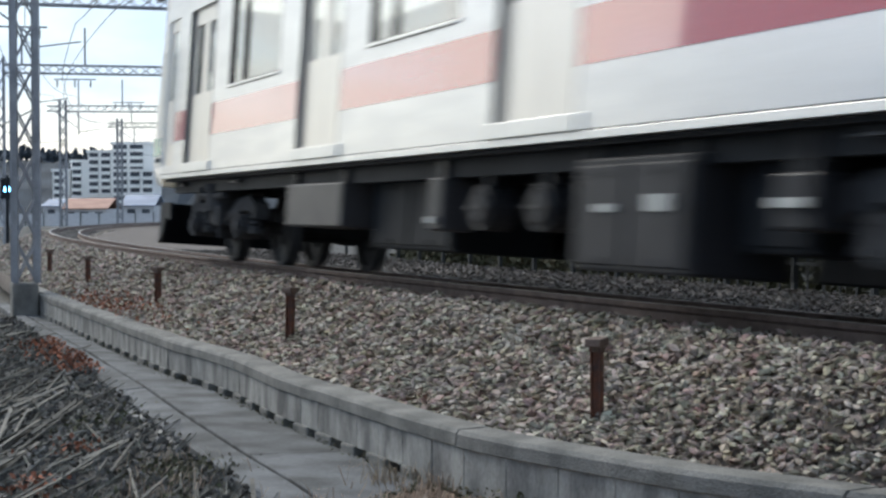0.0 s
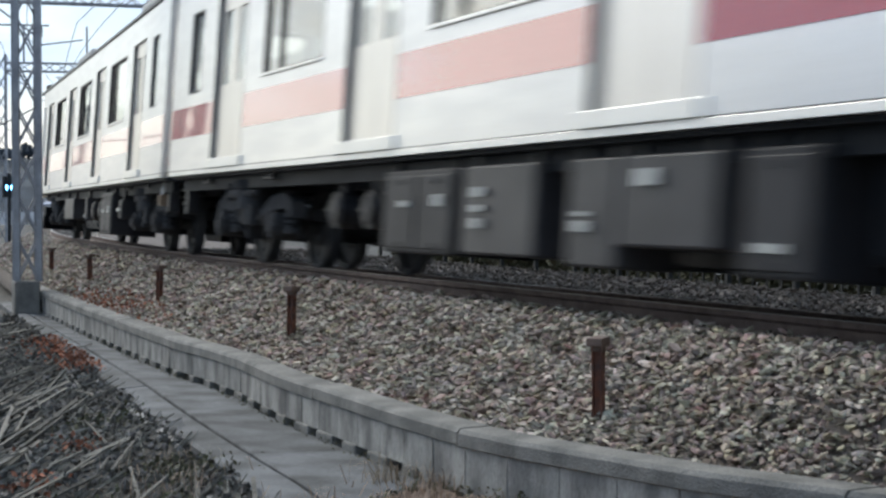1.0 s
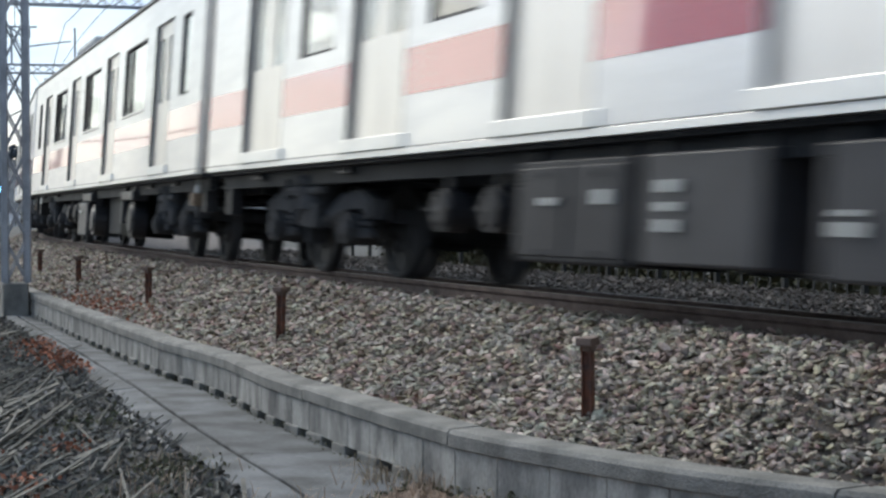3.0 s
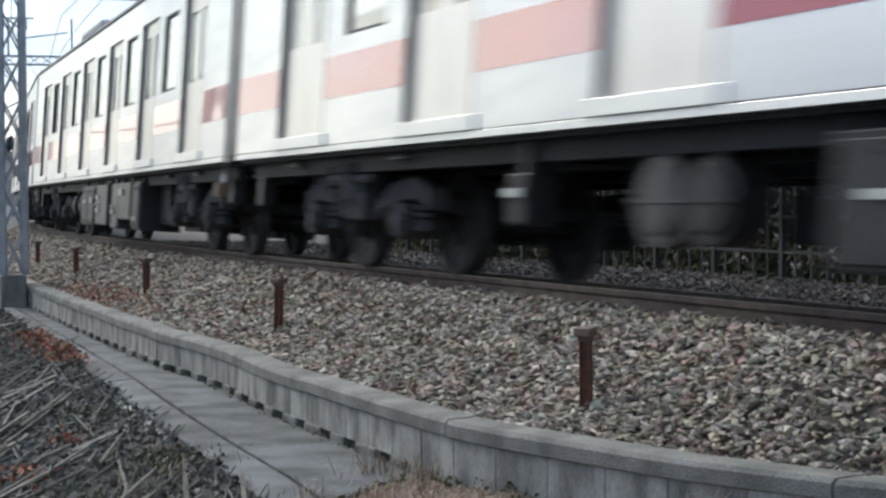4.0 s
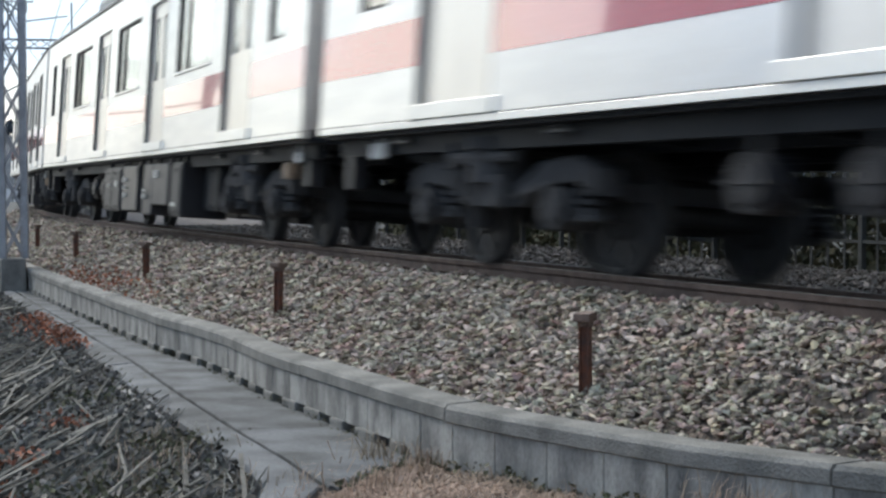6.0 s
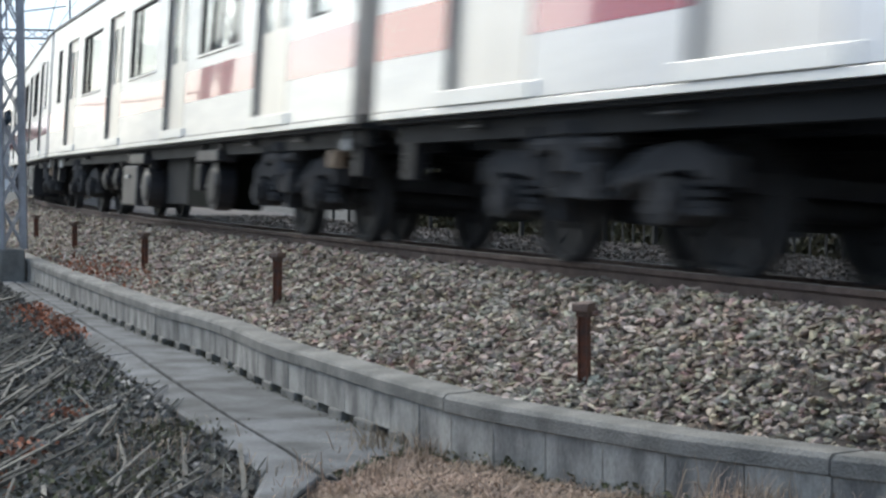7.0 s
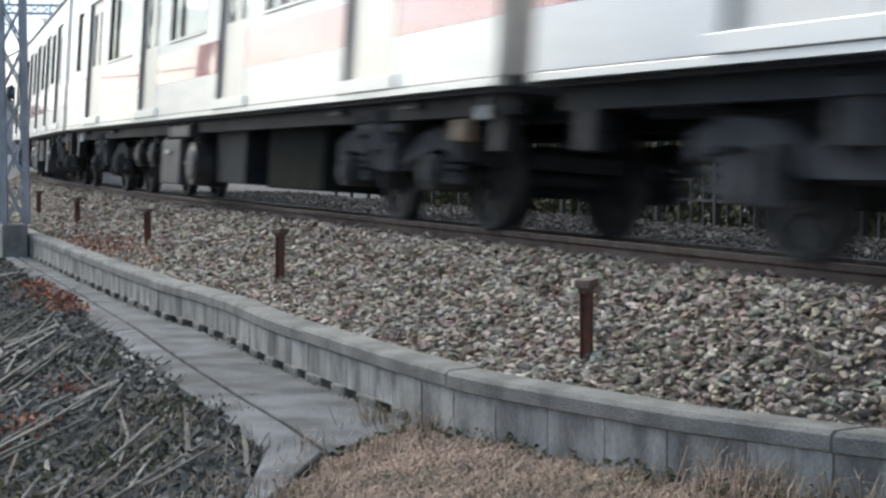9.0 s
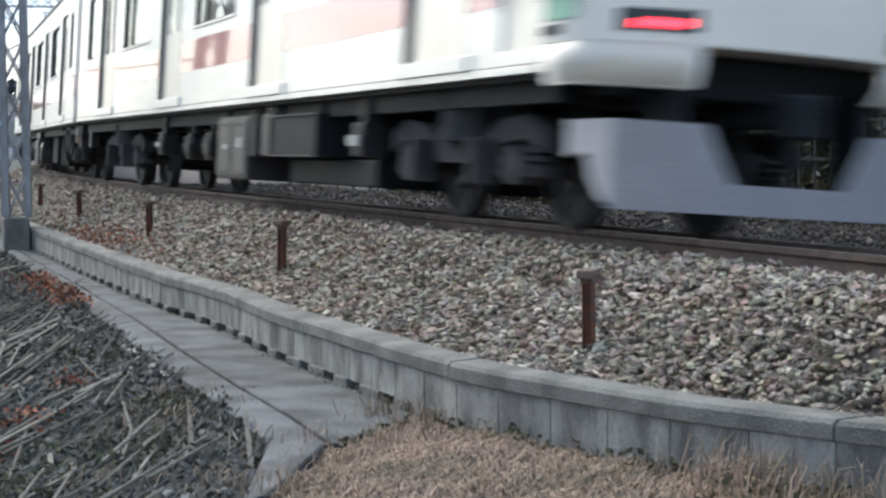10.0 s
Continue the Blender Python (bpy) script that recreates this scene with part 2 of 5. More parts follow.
DEBRIS = material("debris_stone", (0.17, 0.163, 0.155), 0.9, 0.0, 0.4, 6, 60, bump=0.4, second=(0.06, 0.058, 0.055), per_island=0.5, world_space=True)
FLAT_WHITE = material("facade_white", (0.93, 0.92, 0.88), 0.85, 0.0, 0.1, 0.1, 2)
FLAT_DARK = material("facade_dark", (0.05, 0.06, 0.075), 0.5, 0.0, 0.2, 0.3, 2)
HILL = material("hill_wood", (0.045, 0.06, 0.075), 0.95, 0.0, 0.5, 0.05, 0.8, world_space=True)
ROOF_BLUE = material("roof_blue", (0.22, 0.27, 0.36), 0.6, 0.0, 0.2, 0.4, 4)
ROOF_ORANGE = material("roof_orange", (0.38, 0.20, 0.14), 0.7, 0.0, 0.2, 0.4, 4)
HOUSE_WALL = material("house_wall", (0.58, 0.58, 0.59), 0.85, 0.0, 0.15, 0.3, 3)
WALL_PALE = material("rendered_wall_pale", (0.82, 0.82, 0.82), 0.85, 0.0, 0.1, 0.8, 20, second=(0.76, 0.76, 0.76))
FENCE_PALE = material("fence_pale", (0.14, 0.155, 0.15), 0.6, 0.0, 0.2, 2, 30)
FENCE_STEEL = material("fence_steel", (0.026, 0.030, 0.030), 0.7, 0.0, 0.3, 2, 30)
SIGNAL_BLUE = plain("signal_blue", (0.15, 0.5, 1.0), 0.3, glow=9.0)


# ---------------------------------------------------------------- mesh helpers
def box(bm, x0, x1, y0, y1, z0, z1, bevel=0.0):
    r = bmesh.ops.create_cube(bm, size=1.0)
    for v in r["verts"]:
        v.co = Vector(((x0 + x1) / 2 + v.co.x * (x1 - x0), (y0 + y1) / 2 + v.co.y * (y1 - y0), (z0 + z1) / 2 + v.co.z * (z1 - z0)))
    if bevel:
        edges = list({e for v in r["verts"] for e in v.link_edges})
        bmesh.ops.bevel(bm, geom=edges, offset=bevel, segments=2, affect="EDGES", profile=0.5)


def rod(bm, a, b, r0, r1=None, n=10, caps=True):
    a, b = Vector(a), Vector(b)
    r1 = r0 if r1 is None else r1
    q = (b - a).to_track_quat("Z", "Y").to_matrix()
    rings = []
    for p, r in ((a, r0), (b, r1)):
        rings.append([bm.verts.new(p + q @ Vector((r * math.cos(i * math.tau / n), r * math.sin(i * math.tau / n), 0))) for i in range(n)])
    for i in range(n):
        bm.faces.new((rings[0][i], rings[0][(i + 1) % n], rings[1][(i + 1) % n], rings[1][i]))
    if caps:
        bm.faces.new(rings[0][::-1])
        bm.faces.new(rings[1])


def beam(bm, a, b, w, h):
    """A square bar from a to b."""
    a, b = Vector(a), Vector(b)
    q = (b - a).to_track_quat("Z", "Y").to_matrix()
    rings = [[bm.verts.new(p + q @ Vector((sx * w / 2, sy * h / 2, 0))) for sx, sy in ((-1, -1), (1, -1), (1, 1), (-1, 1))] for p in (a, b)]
    for i in range(4):
        bm.faces.new((rings[0][i], rings[0][(i + 1) % 4], rings[1][(i + 1) % 4], rings[1][i]))
    bm.faces.new(rings[0][::-1])
    bm.faces.new(rings[1])


def loft(bm, rings, closed=True, caps=True):
    """Faces between rows of points."""
    vs = [[bm.verts.new(p) for p in ring] for ring in rings]
    n = len(rings[0])
    for a, b in zip(vs, vs[1:]):
        for i in range(n if closed else n - 1):
            bm.faces.new((a[i], a[(i + 1) % n], b[(i + 1) % n], b[i]))
    if caps and closed:
        bm.faces.new(vs[0][::-1])
        bm.faces.new(vs[-1])


def mesh_of(name, bm, mat, smooth=False):
    bmesh.ops.recalc_face_normals(bm, faces=bm.faces[:])
    me = bpy.data.meshes.new(name)
    bm.to_mesh(me)
    bm.free()
    me.materials.append(mat)
    if smooth:
        me.polygons.foreach_set("use_smooth", [True] * len(me.polygons))
    return me


def part(name, bm, mat, parent=None, label="", smooth=False, at=None):
    ob = new(name, mesh_of(name, bm, mat, smooth))
    ob.parent = parent
    if at is not None:
        ob.matrix_basis = at
    if label:
        ob["label"] = label
    return ob


def piece(name, me, parent, m):
    ob = new(name, me)
    ob.parent = parent
    ob.matrix_basis = m
    return ob


# ---------------------------------------------------------------- ground
def rough(x, y, k=1.0):
    return noise.noise(Vector((x * k, y * k, 3.1)))


def bank_height(s, u):
    """The ground outside the concrete channel: a low bank of rubble, and the grass where the camera stands."""
    z = -0.93 - 0.10 * min(max(u - 3.5, 0.0), 2.0)
    grass = min(max((8.2 - s) / 1.2, 0.0), 1.0)
    z = z * (1 - grass) + grass * (-0.90 - 0.03 * max(u - 2.6, 0.0))
    return z + 0.05 * rough(s, u, 0.9) + 0.025 * rough(s, u, 3.3)


def build_ground():
    bm = bmesh.new()
    rings = []
    for r in (0.0, 60.0, 150.0, 400.0, 1200.0, 4500.0):
        rings.append([bm.verts.new((40 + r * math.cos(i * math.tau / 48), 40 + r * math.sin(i * math.tau / 48), -1.35)) for i in range(48)] if r else [bm.verts.new((40, 40, -1.35))])
    for i in range(48):
        bm.faces.new((rings[0][0], rings[1][i], rings[1][(i + 1) % 48]))
        for a, b in zip(rings[1:], rings[2:]):
            bm.faces.new((a[i], b[i], b[(i + 1) % 48], a[(i + 1) % 48]))
    ground = part("ground", bm, SOIL)
    tagged(ground, "bare brown soil ground that reaches the horizon", "ground", kind="structure")
    # the bank beside the channel
    bm = bmesh.new()
    ss = np.concatenate([np.arange(-14, 3, 0.5), np.arange(3, 14, 0.12), np.arange(14, 34, 0.25), np.arange(34, 70, 1.5)])
    us = np.concatenate([np.arange(1.5, 6.0, 0.12), np.arange(6.0, 14, 0.6)])
    vs = []
    for s in ss:
        row = []
        for u in us:
            z = bank_height(s, u)
            if s > 6.3 and u < edge_line(s) + 0.03 and (s > 7.9 or u > joint_line(s) - 0.4):
                z = min(z, -1.0)
            if u < wall_line(s) - 0.03:
                z = -1.1
            if u > 11:
                z -= (u - 11) * 0.2
            row.append(bm.verts.new(on_track(s, u, z)))
        vs.append(row)
    for a, b in zip(vs, vs[1:]):
        for i in range(len(us) - 1):
            bm.faces.new((a[i], a[i + 1], b[i + 1], b[i]))
    bank = part("bank", bm, SOIL, smooth=True)
    tagged(bank, "low bank of dark soil and rubble beside a concrete channel", "ground", kind="structure")


def along(s, pts):
    """A value that changes evenly from point to point along the track."""
    for (a, ua), (b, ub) in zip(pts, pts[1:]):
        if s <= b:
            return ua + (ub - ua) * max(0.0, (s - a)) / (b - a)
    return pts[-1][1]


def joint_line(s):
    """The joint between the channel's slabs and its edge slabs."""
    return along(s, [(6.35, 4.04), (7.4, 3.38), (8.2, 3.31), (9.3, 3.26), (11.2, 3.15), (13.3, 3.01), (17.1, 2.87), (23.0, 2.78), (27.0, 2.76)])


def edge_line(s):
    """The outer edge of the channel, where the bank begins."""
    return along(s, [(6.35, 4.16), (7.6, 3.63), (9.1, 3.51), (10.4, 3.44), (13.35, 3.26), (16.5, 3.13), (23.1, 2.95), (27.0, 2.93)])


def wall_line(s):
    """How far outside the track's middle the face of the low wall stands."""
    return along(s, [(2.0, 0.6), (4.6, 1.50), (5.13, 1.76), (5.3, 1.86), (5.66, 2.02), (6.02, 2.18), (6.72, 2.37), (7.22, 2.50), (7.65, 2.57), (8.4, 2.60), (9.4, 2.60), (10.9, 2.585), (12.4, 2.48), (13.4, 2.49), (14.3, 2.55), (17.0, 2.55), (27.0, 2.55)])


BED_PROFILE = [(2.47, -0.95), (2.47, -0.60), (2.30, -0.545), (1.95, -0.43), (1.62, -0.28), (1.36, -0.135), (1.10, -0.075), (0.70, -0.09),
               (0.30, -0.21), (-0.50, -0.275), (-1.20, -0.28), (-1.9, -0.26), (-2.6, -0.27), (-4.9, -0.30), (-5.5, -0.38), (-6.6, -0.72), (-9.5, -0.78), (-9.5, -1.4)]


def bed_out(s, u):
    """The bed narrows where the low wall comes nearer to the track."""
    edge = wall_line(s) - 0.16
    return u if u < 1.3 else 1.3 + (u - 1.3) * (edge - 1.3) / 1.17


def bed_height(u):
    for (u0, z0), (u1, z1) in zip(BED_PROFILE[1:], BED_PROFILE[2:]):
        if u1 <= u <= u0:
            return z0 + (z1 - z0) * (u0 - u) / (u0 - u1)
    return -0.6


def build_bed():
    bm = bmesh.new()
    ss = np.concatenate([np.arange(-70, 0, 5.0), np.arange(0, 40, 0.5), np.arange(40, 230, 4.0)])
    rings = []
    for s in ss:
        rings.append([on_track(s, bed_out(s, u) + 0.03 * rough(s, u * 5, 0.7) * (0.2 < abs(u) < 2.4), z - 0.035 + 0.02 * rough(s, u, 1.7)) for u, z in BED_PROFILE])
    loft(bm, rings, closed=False)
    bed = part("ballast_bed", bm, BED, smooth=True)
    return tagged(bed, "grey-brown crushed stone ballast bed under the tracks", "ballast", kind="structure")


def stone_shape(rng):
    """Corners and triangles of one crushed stone, about one unit across: a sharp-edged lump."""
    bm = bmesh.new()
    sx, sy, sz = rng.uniform(0.9, 1.45), rng.uniform(0.65, 1.0), rng.uniform(0.36, 0.68)
    for _ in range(rng.randint(9, 12)):
        v = Vector((rng.gauss(0, 1), rng.gauss(0, 1), rng.gauss(0, 1))).normalized() * rng.uniform(0.40, 0.56)
        bm.verts.new((v.x * sx, v.y * sy, v.z * sz))
    r = bmesh.ops.convex_hull(bm, input=bm.verts[:])
    loose = [v for v in bm.verts if not v.link_faces]
    bmesh.ops.delete(bm, geom=loose, context="VERTS")
    bmesh.ops.triangulate(bm, faces=bm.faces[:])
    bmesh.ops.recalc_face_normals(bm, faces=bm.faces[:])
    bm.verts.index_update()
    co = np.array([v.co[:] for v in bm.verts])
    tri = np.array([[v.index for v in f.verts] for f in bm.faces])
    bm.free()
    return co, tri


def scatter(name, shapes, places, mat):
    """One mesh of many stones. places: rows of x, y, z, size, three turns."""
    cos, tris, base = [], [], 0
    for i, (x, y, z, size, ax, ay, az) in enumerate(places):
        co, tri = shapes[i % len(shapes)]
        rot = np.array(Euler((ax, ay, az)).to_matrix())
        cos.append(co @ rot.T * size + (x, y, z))
        tris.append(tri + base)
        base += len(co)
    me = bpy.data.meshes.new(name)
    cos, tris = np.concatenate(cos), np.concatenate(tris)
    me.vertices.add(len(cos))
    me.vertices.foreach_set("co", cos.ravel())
    me.loops.add(len(tris) * 3)
    me.loops.foreach_set("vertex_index", tris.ravel().astype(np.int32))
    me.polygons.add(len(tris))
    me.polygons.foreach_set("loop_start", np.arange(0, len(tris) * 3, 3, dtype=np.int32))
    me.update(calc_edges=True)
    me.polygons.foreach_set("use_smooth", [False] * len(tris))
    me.materials.append(mat)
    return new(name, me)


def build_stones(bed):
    rng = random.Random(11)
    shapes = [stone_shape(rng) for _ in range(22)]
    near, rest, darker = [], [], []
    for s0, s1, per_m, lo, hi in ((2.5, 8.0, 1700, 0.028, 0.072), (8.0, 14.0, 1050, 0.032, 0.074), (14.0, 22.0, 620, 0.04, 0.085), (22.0, 38.0, 330, 0.045, 0.09)):
        for u0, u1, dens in ((1.05, 2.62, 1.0), (-1.1, 1.05, 0.3), (-5.6, -1.1, 0.2)):
            for _ in range(int((s1 - s0) * (u1 - u0) * per_m * dens)):
                s, u = rng.uniform(s0, s1), rng.uniform(u0, u1)
                if u > wall_line(s) - 0.165 or (abs(abs(u) - GAUGE_HALF) < 0.11):
                    continue
                size = rng.uniform(lo, hi)
                flat = u if u < 1.3 else min(2.46, 1.3 + (u - 1.3) * 1.17 / (wall_line(s) - 1.46))
                z = bed_height(flat) - 0.02 + rng.uniform(-0.2, 0.55) * size
                p = on_track(s, u, z)
                row = (p.x, p.y, p.z, size, rng.uniform(-0.55, 0.55), rng.uniform(-0.55, 0.55), rng.uniform(0, 6.28))
                # stones inside the outer rail get the colour with painted shade
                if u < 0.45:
                    darker.append(row)
                elif len(near) < 300 and s < 7.2 and 1.5 < u and size > 0.055:
                    near.append(row)
                else:
                    rest.append(row)
    for s0, s1, per_m in ((38.0, 90.0, 30),):
        for _ in range(int((s1 - s0) * 3.6 * per_m)):
            s, u = rng.uniform(s0, s1), rng.uniform(-1.2, 2.4)
            p = on_track(s, u, bed_height(u) - 0.02)
            rest.append((p.x, p.y, p.z, rng.uniform(0.07, 0.13), rng.uniform(-0.7, 0.7), rng.uniform(-0.7, 0.7), rng.uniform(0, 6.28)))
    ob = scatter("dusty_stones", shapes, darker, STONE_SHADED)
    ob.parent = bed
    tagged(ob, "crushed stones darkened to imitate the shade under the train", kind="stuff")
    ob = scatter("ballast_stones", shapes, rest, STONE)
    ob.parent = bed
    tagged(ob, "loose grey and brown crushed stones of the ballast", kind="stuff")
    meshes = []
    for co, tri in shapes:
        me = bpy.data.meshes.new("stone")
        me.from_pydata(co.tolist(), [], tri.tolist())
        me.polygons.foreach_set("use_smooth", [False] * len(tri))
        me.materials.append(STONE_PART)
        meshes.append(me)
    for i, (x, y, z, size, ax, ay, az) in enumerate(near):
        piece("stone", meshes[i % len(meshes)], bed, Matrix.LocRotScale((x, y, z), Euler((ax, ay, az)), (size, size, size)))


# ---------------------------------------------------------------- tracks
RAIL_FORM = [(-0.0325, 0.0), (0.0325, 0.0), (0.0325, -0.035), (0.009, -0.05), (0.009, -0.125), (0.0635, -0.14), (0.0635, -0.153), (-0.0635, -0.153), (-0.0635, -0.14), (-0.009, -0.125), (-0.009, -0.05), (-0.0325, -0.035)]


def build_track(name, middle, drop, label):
    track = new(name)
    tagged(track, label, "railway track", kind="structure")
    shift = Matrix.Translation((0, 0, -drop))
    ss = np.concatenate([np.arange(-66, 0, 3.0), np.arange(0, 60, 1.0), np.arange(60, 226, 2.5)])
    for side in (1, -1):
        bm = bmesh.new()
        loft(bm, [[shift @ canted_pose(s) @ Vector((0, middle + side * GAUGE_HALF + a, b)) for a, b in RAIL_FORM] for s in ss])
        rail = part("rail", bm, RUST, track, "rusty steel rail")
        bm = bmesh.new()
        loft(bm, [[shift @ canted_pose(s) @ Vector((0, middle + side * (GAUGE_HALF - 0.004) + a, b)) for a, b in ((-0.026, 0.0035), (0.026, 0.0035), (0.026, -0.004), (-0.026, -0.004))] for s in ss])
        part("rail_head", bm, RAIL_TOP, rail, "polished running surface")
    bm = bmesh.new()
    loft(bm, [[Vector((-0.12, y, -0.30)), Vector((0.12, y, -0.30)), Vector((0.085, y, z)), Vector((-0.085, y, z))] for y, z in ((-1.0, -0.175), (-0.6, -0.155), (-0.3, -0.175), (0.3, -0.175), (0.6, -0.155), (1.0, -0.175))])
    me = mesh_of("sleeper", bm, SLEEPER)
    bm = bmesh.new()
    box(bm, -0.05, 0.05, -0.11, -0.04, -0.155, -0.125, 0.008)
    box(bm, -0.05, 0.05, 0.04, 0.11, -0.155, -0.125, 0.008)
    clip = mesh_of("rail_clip", bm, RUST)
    s = -2.0
    while s < 84:
        sl = piece("sleeper", me, track, shift @ canted_pose(s) @ Matrix.Translation((0, middle, 0)))
        if s < 30 and middle == 0:
            for side in (1, -1):
                piece("rail_clip", clip, sl, Matrix.Translation((0, side * GAUGE_HALF, 0.012)))
        s += 0.62


# ---------------------------------------------------------------- low wall, channel and posts
def ribbon(bm, s0, s1, step, form):
    """A prism along the track: form(s) gives its cross-section as (u, z)."""
    n = max(2, int((s1 - s0) / step) + 1)
    loft(bm, [[on_track(s, u, z) for u, z in form(s)] for s in np.linspace(s0, s1, n)])


def build_wall():
    wall = new("wall_low")
    tagged(wall, "low weathered concrete retaining wall beside the ballast", "wall", kind="structure")
    bm = bmesh.new()
    ribbon(bm, 2.0, 26.2, 0.2, lambda s: [(wall_line(s) - 0.085, -1.2), (wall_line(s) - 0.085, -0.86), (wall_line(s) - 0.018, -0.86), (wall_line(s) - 0.018, -0.615), (wall_line(s) - 0.10, -0.615), (wall_line(s) - 0.12, -1.2)])
    part("wall_core", bm, CONCRETE, wall)
    rng = random.Random(4)
    s = 2.196
    while s < 25.8:
        w = 0.388
        bm = bmesh.new()
        d = rng.uniform(-0.004, 0.004)
        b = -0.86 + (0.0 if s > 8.2 else -0.1)
        ribbon(bm, s + 0.006, s + w - 0.006, 0.12, lambda q: [(wall_line(q) + d, b), (wall_line(q) + d, -0.622), (wall_line(q) + d - 0.008, -0.614), (wall_line(q) - 0.03, -0.614), (wall_line(q) - 0.03, b)])
        part("panel", bm, CONCRETE, wall)
        s += w
    s = 2.92 - 2.38
    while s < 26.0:
        w = 2.38
        bm = bmesh.new()
        lift = rng.uniform(-0.006, 0.006)
        ribbon(bm, s + 0.006, min(s + w, 26.2) - 0.006, 0.12, lambda q: [(wall_line(q) + 0.008, -0.662 + lift), (wall_line(q) + 0.016, -0.655 + lift), (wall_line(q) + 0.014, -0.588 + lift), (wall_line(q) - 0.006, -0.566 + lift), (wall_line(q) - 0.18, -0.560 + lift), (wall_line(q) - 0.20, -0.68 + lift), (wall_line(q) - 0.20, -0.69 + lift)])
        part("cap_stone", bm, CAP, wall, "mossy concrete coping")
        s += w
    # stubs at the foot of the wall, with weep gaps between
    bm = bmesh.new()
    box(bm, -0.14, 0.14, -0.08, 0.012, 0.0, 0.085, 0.012)
    stub = mesh_of("footing_block", bm, CAP)
    for i in range(34):
        s = 8.3 + i * 0.5
        if s > 25.5:
            break
        k = 0.8 + 0.5 * rng.random()
        m = level_pose(s, wall_line(s) + 0.012 * k, -0.94, rng.uniform(-4, 4)) @ Matrix.Diagonal((0.75 + 0.3 * rng.random(), 1, 1.0, 1))
        piece("footing_block", stub, wall, m)


def build_channel():
    ch = new("concrete_channel")
    tagged(ch, "stained grey concrete drainage channel along the wall", "drain", kind="structure")
    rng = random.Random(9)
    s, first = 7.39, True
    while s < 25.9:
        w = 2.0
        bm = bmesh.new()

        def inner(q):
            # the slab ends in a slanting curve where the grass begins
            end = joint_line(q) - 0.024
            a = max(wall_line(q) - 0.02, along(q, [(7.39, 3.30), (7.5, 3.24), (7.71, 3.06), (7.9, 2.80), (7.98, 2.55), (8.1, 2.3)]))
            return [(a, -1.1), (a, -0.922), (a + 0.02, -0.915), (0.5 * (a + end), -0.905), (end - 0.01, -0.895), (end, -0.905), (end, -1.1)]
        ribbon(bm, s + 0.004, s + w - 0.004, 0.05, inner)
        part("slab", bm, APRON, ch)
        bm = bmesh.new()
        s_a = 6.36 if first else s
        tilt = rng.uniform(-0.004, 0.004)

        def outer(q):
            a, e = joint_line(q) + 0.012, edge_line(q)
            return [(a, -1.1), (a, -0.900 + tilt), (a + 0.012, -0.890 + tilt), (e - 0.03, -0.902 + tilt), (e, -0.915 + tilt), (e + 0.01, -1.15)]
        ribbon(bm, s_a + 0.004, s + w - 0.004, 0.1, outer)
        part("edge_slab", bm, APRON, ch)
        first = False
        s += w
    # the narrow kerb of flat stones beyond the edge slabs
    s = 10.2
    while s < 13.2:
        bm = bmesh.new()
        ribbon(bm, s + 0.01, s + 0.98, 0.1, lambda q: [(edge_line(q) + 0.015, -1.1), (edge_line(q) + 0.015, -0.93), (edge_line(q) + 0.10, -0.925), (edge_line(q) + 0.115, -1.1)])
        part("kerb_stone", bm, CONCRETE, ch, "pale narrow kerb stone")
        s += 1.0


def build_posts():
    first = None
    for i, (s, u, lean) in enumerate(((7.22, 1.975, -1.0), (12.8, 1.90, 2.0), (18.3, 1.88, 0.5), (23.8, 1.88, -1.0), (29.0, 1.90, 1.0))):
        z = bed_height(u) - 0.02
        m = level_pose(s, u, z, -48) @ pose(0, 0, 0, 0, lean, 0)
        if first is None:
            post = new("marker_post")
            tagged(post, "short rusty steel stake with a flat head, standing in ballast", "post", "stakes along the track")
            bm = bmesh.new()
            for x0, x1, y0, y1 in ((-0.032, 0.032, 0.02, 0.028), (-0.032, 0.032, -0.028, -0.02), (-0.005, 0.005, -0.02, 0.02)):
                box(bm, x0, x1, y0, y1, -0.25, 0.36, 0.002)
            part("shaft", bm, POST_RUST, post, "rusted steel section")
            bm = bmesh.new()
            box(bm, -0.07, 0.07, -0.045, 0.045, 0.36, 0.405, 0.006)
            box(bm, -0.03, 0.03, -0.035, 0.035, 0.33, 0.362, 0.004)
            part("head", bm, RUST, post, "dark rusted flat head plate")
            first = post
            post.matrix_basis = m
        else:
            copy_thing(first, m)


def build_reflection_wall():
    """An unseen long plain wall on the camera's side, added for the train's side to mirror."""
    bm = bmesh.new()
    # height and place chosen to block low sky from the band's reflection
    box(bm, -15.3, -15.0, -24.0, 21.5, -1.4, 6.2)
    wall = part("wall_side", bm, WALL_PALE)
    tagged(wall, "unseen long plain pale wall, added to cut the sky mirrored in the train", "wall", kind="structure")
    bm = bmesh.new()
    box(bm, -15.36, -14.94, -24.05, 21.55, 6.2, 6.32, 0.02)
    part("coping", bm, CAP, wall, "flat concrete coping")


build_reflection_wall()
build_ground()
ballast_bed = build_bed()
build_track("track_outer", 0.0, 0.0, "railway track with rusty rails on concrete sleepers")
build_wall()
build_channel()
build_posts()


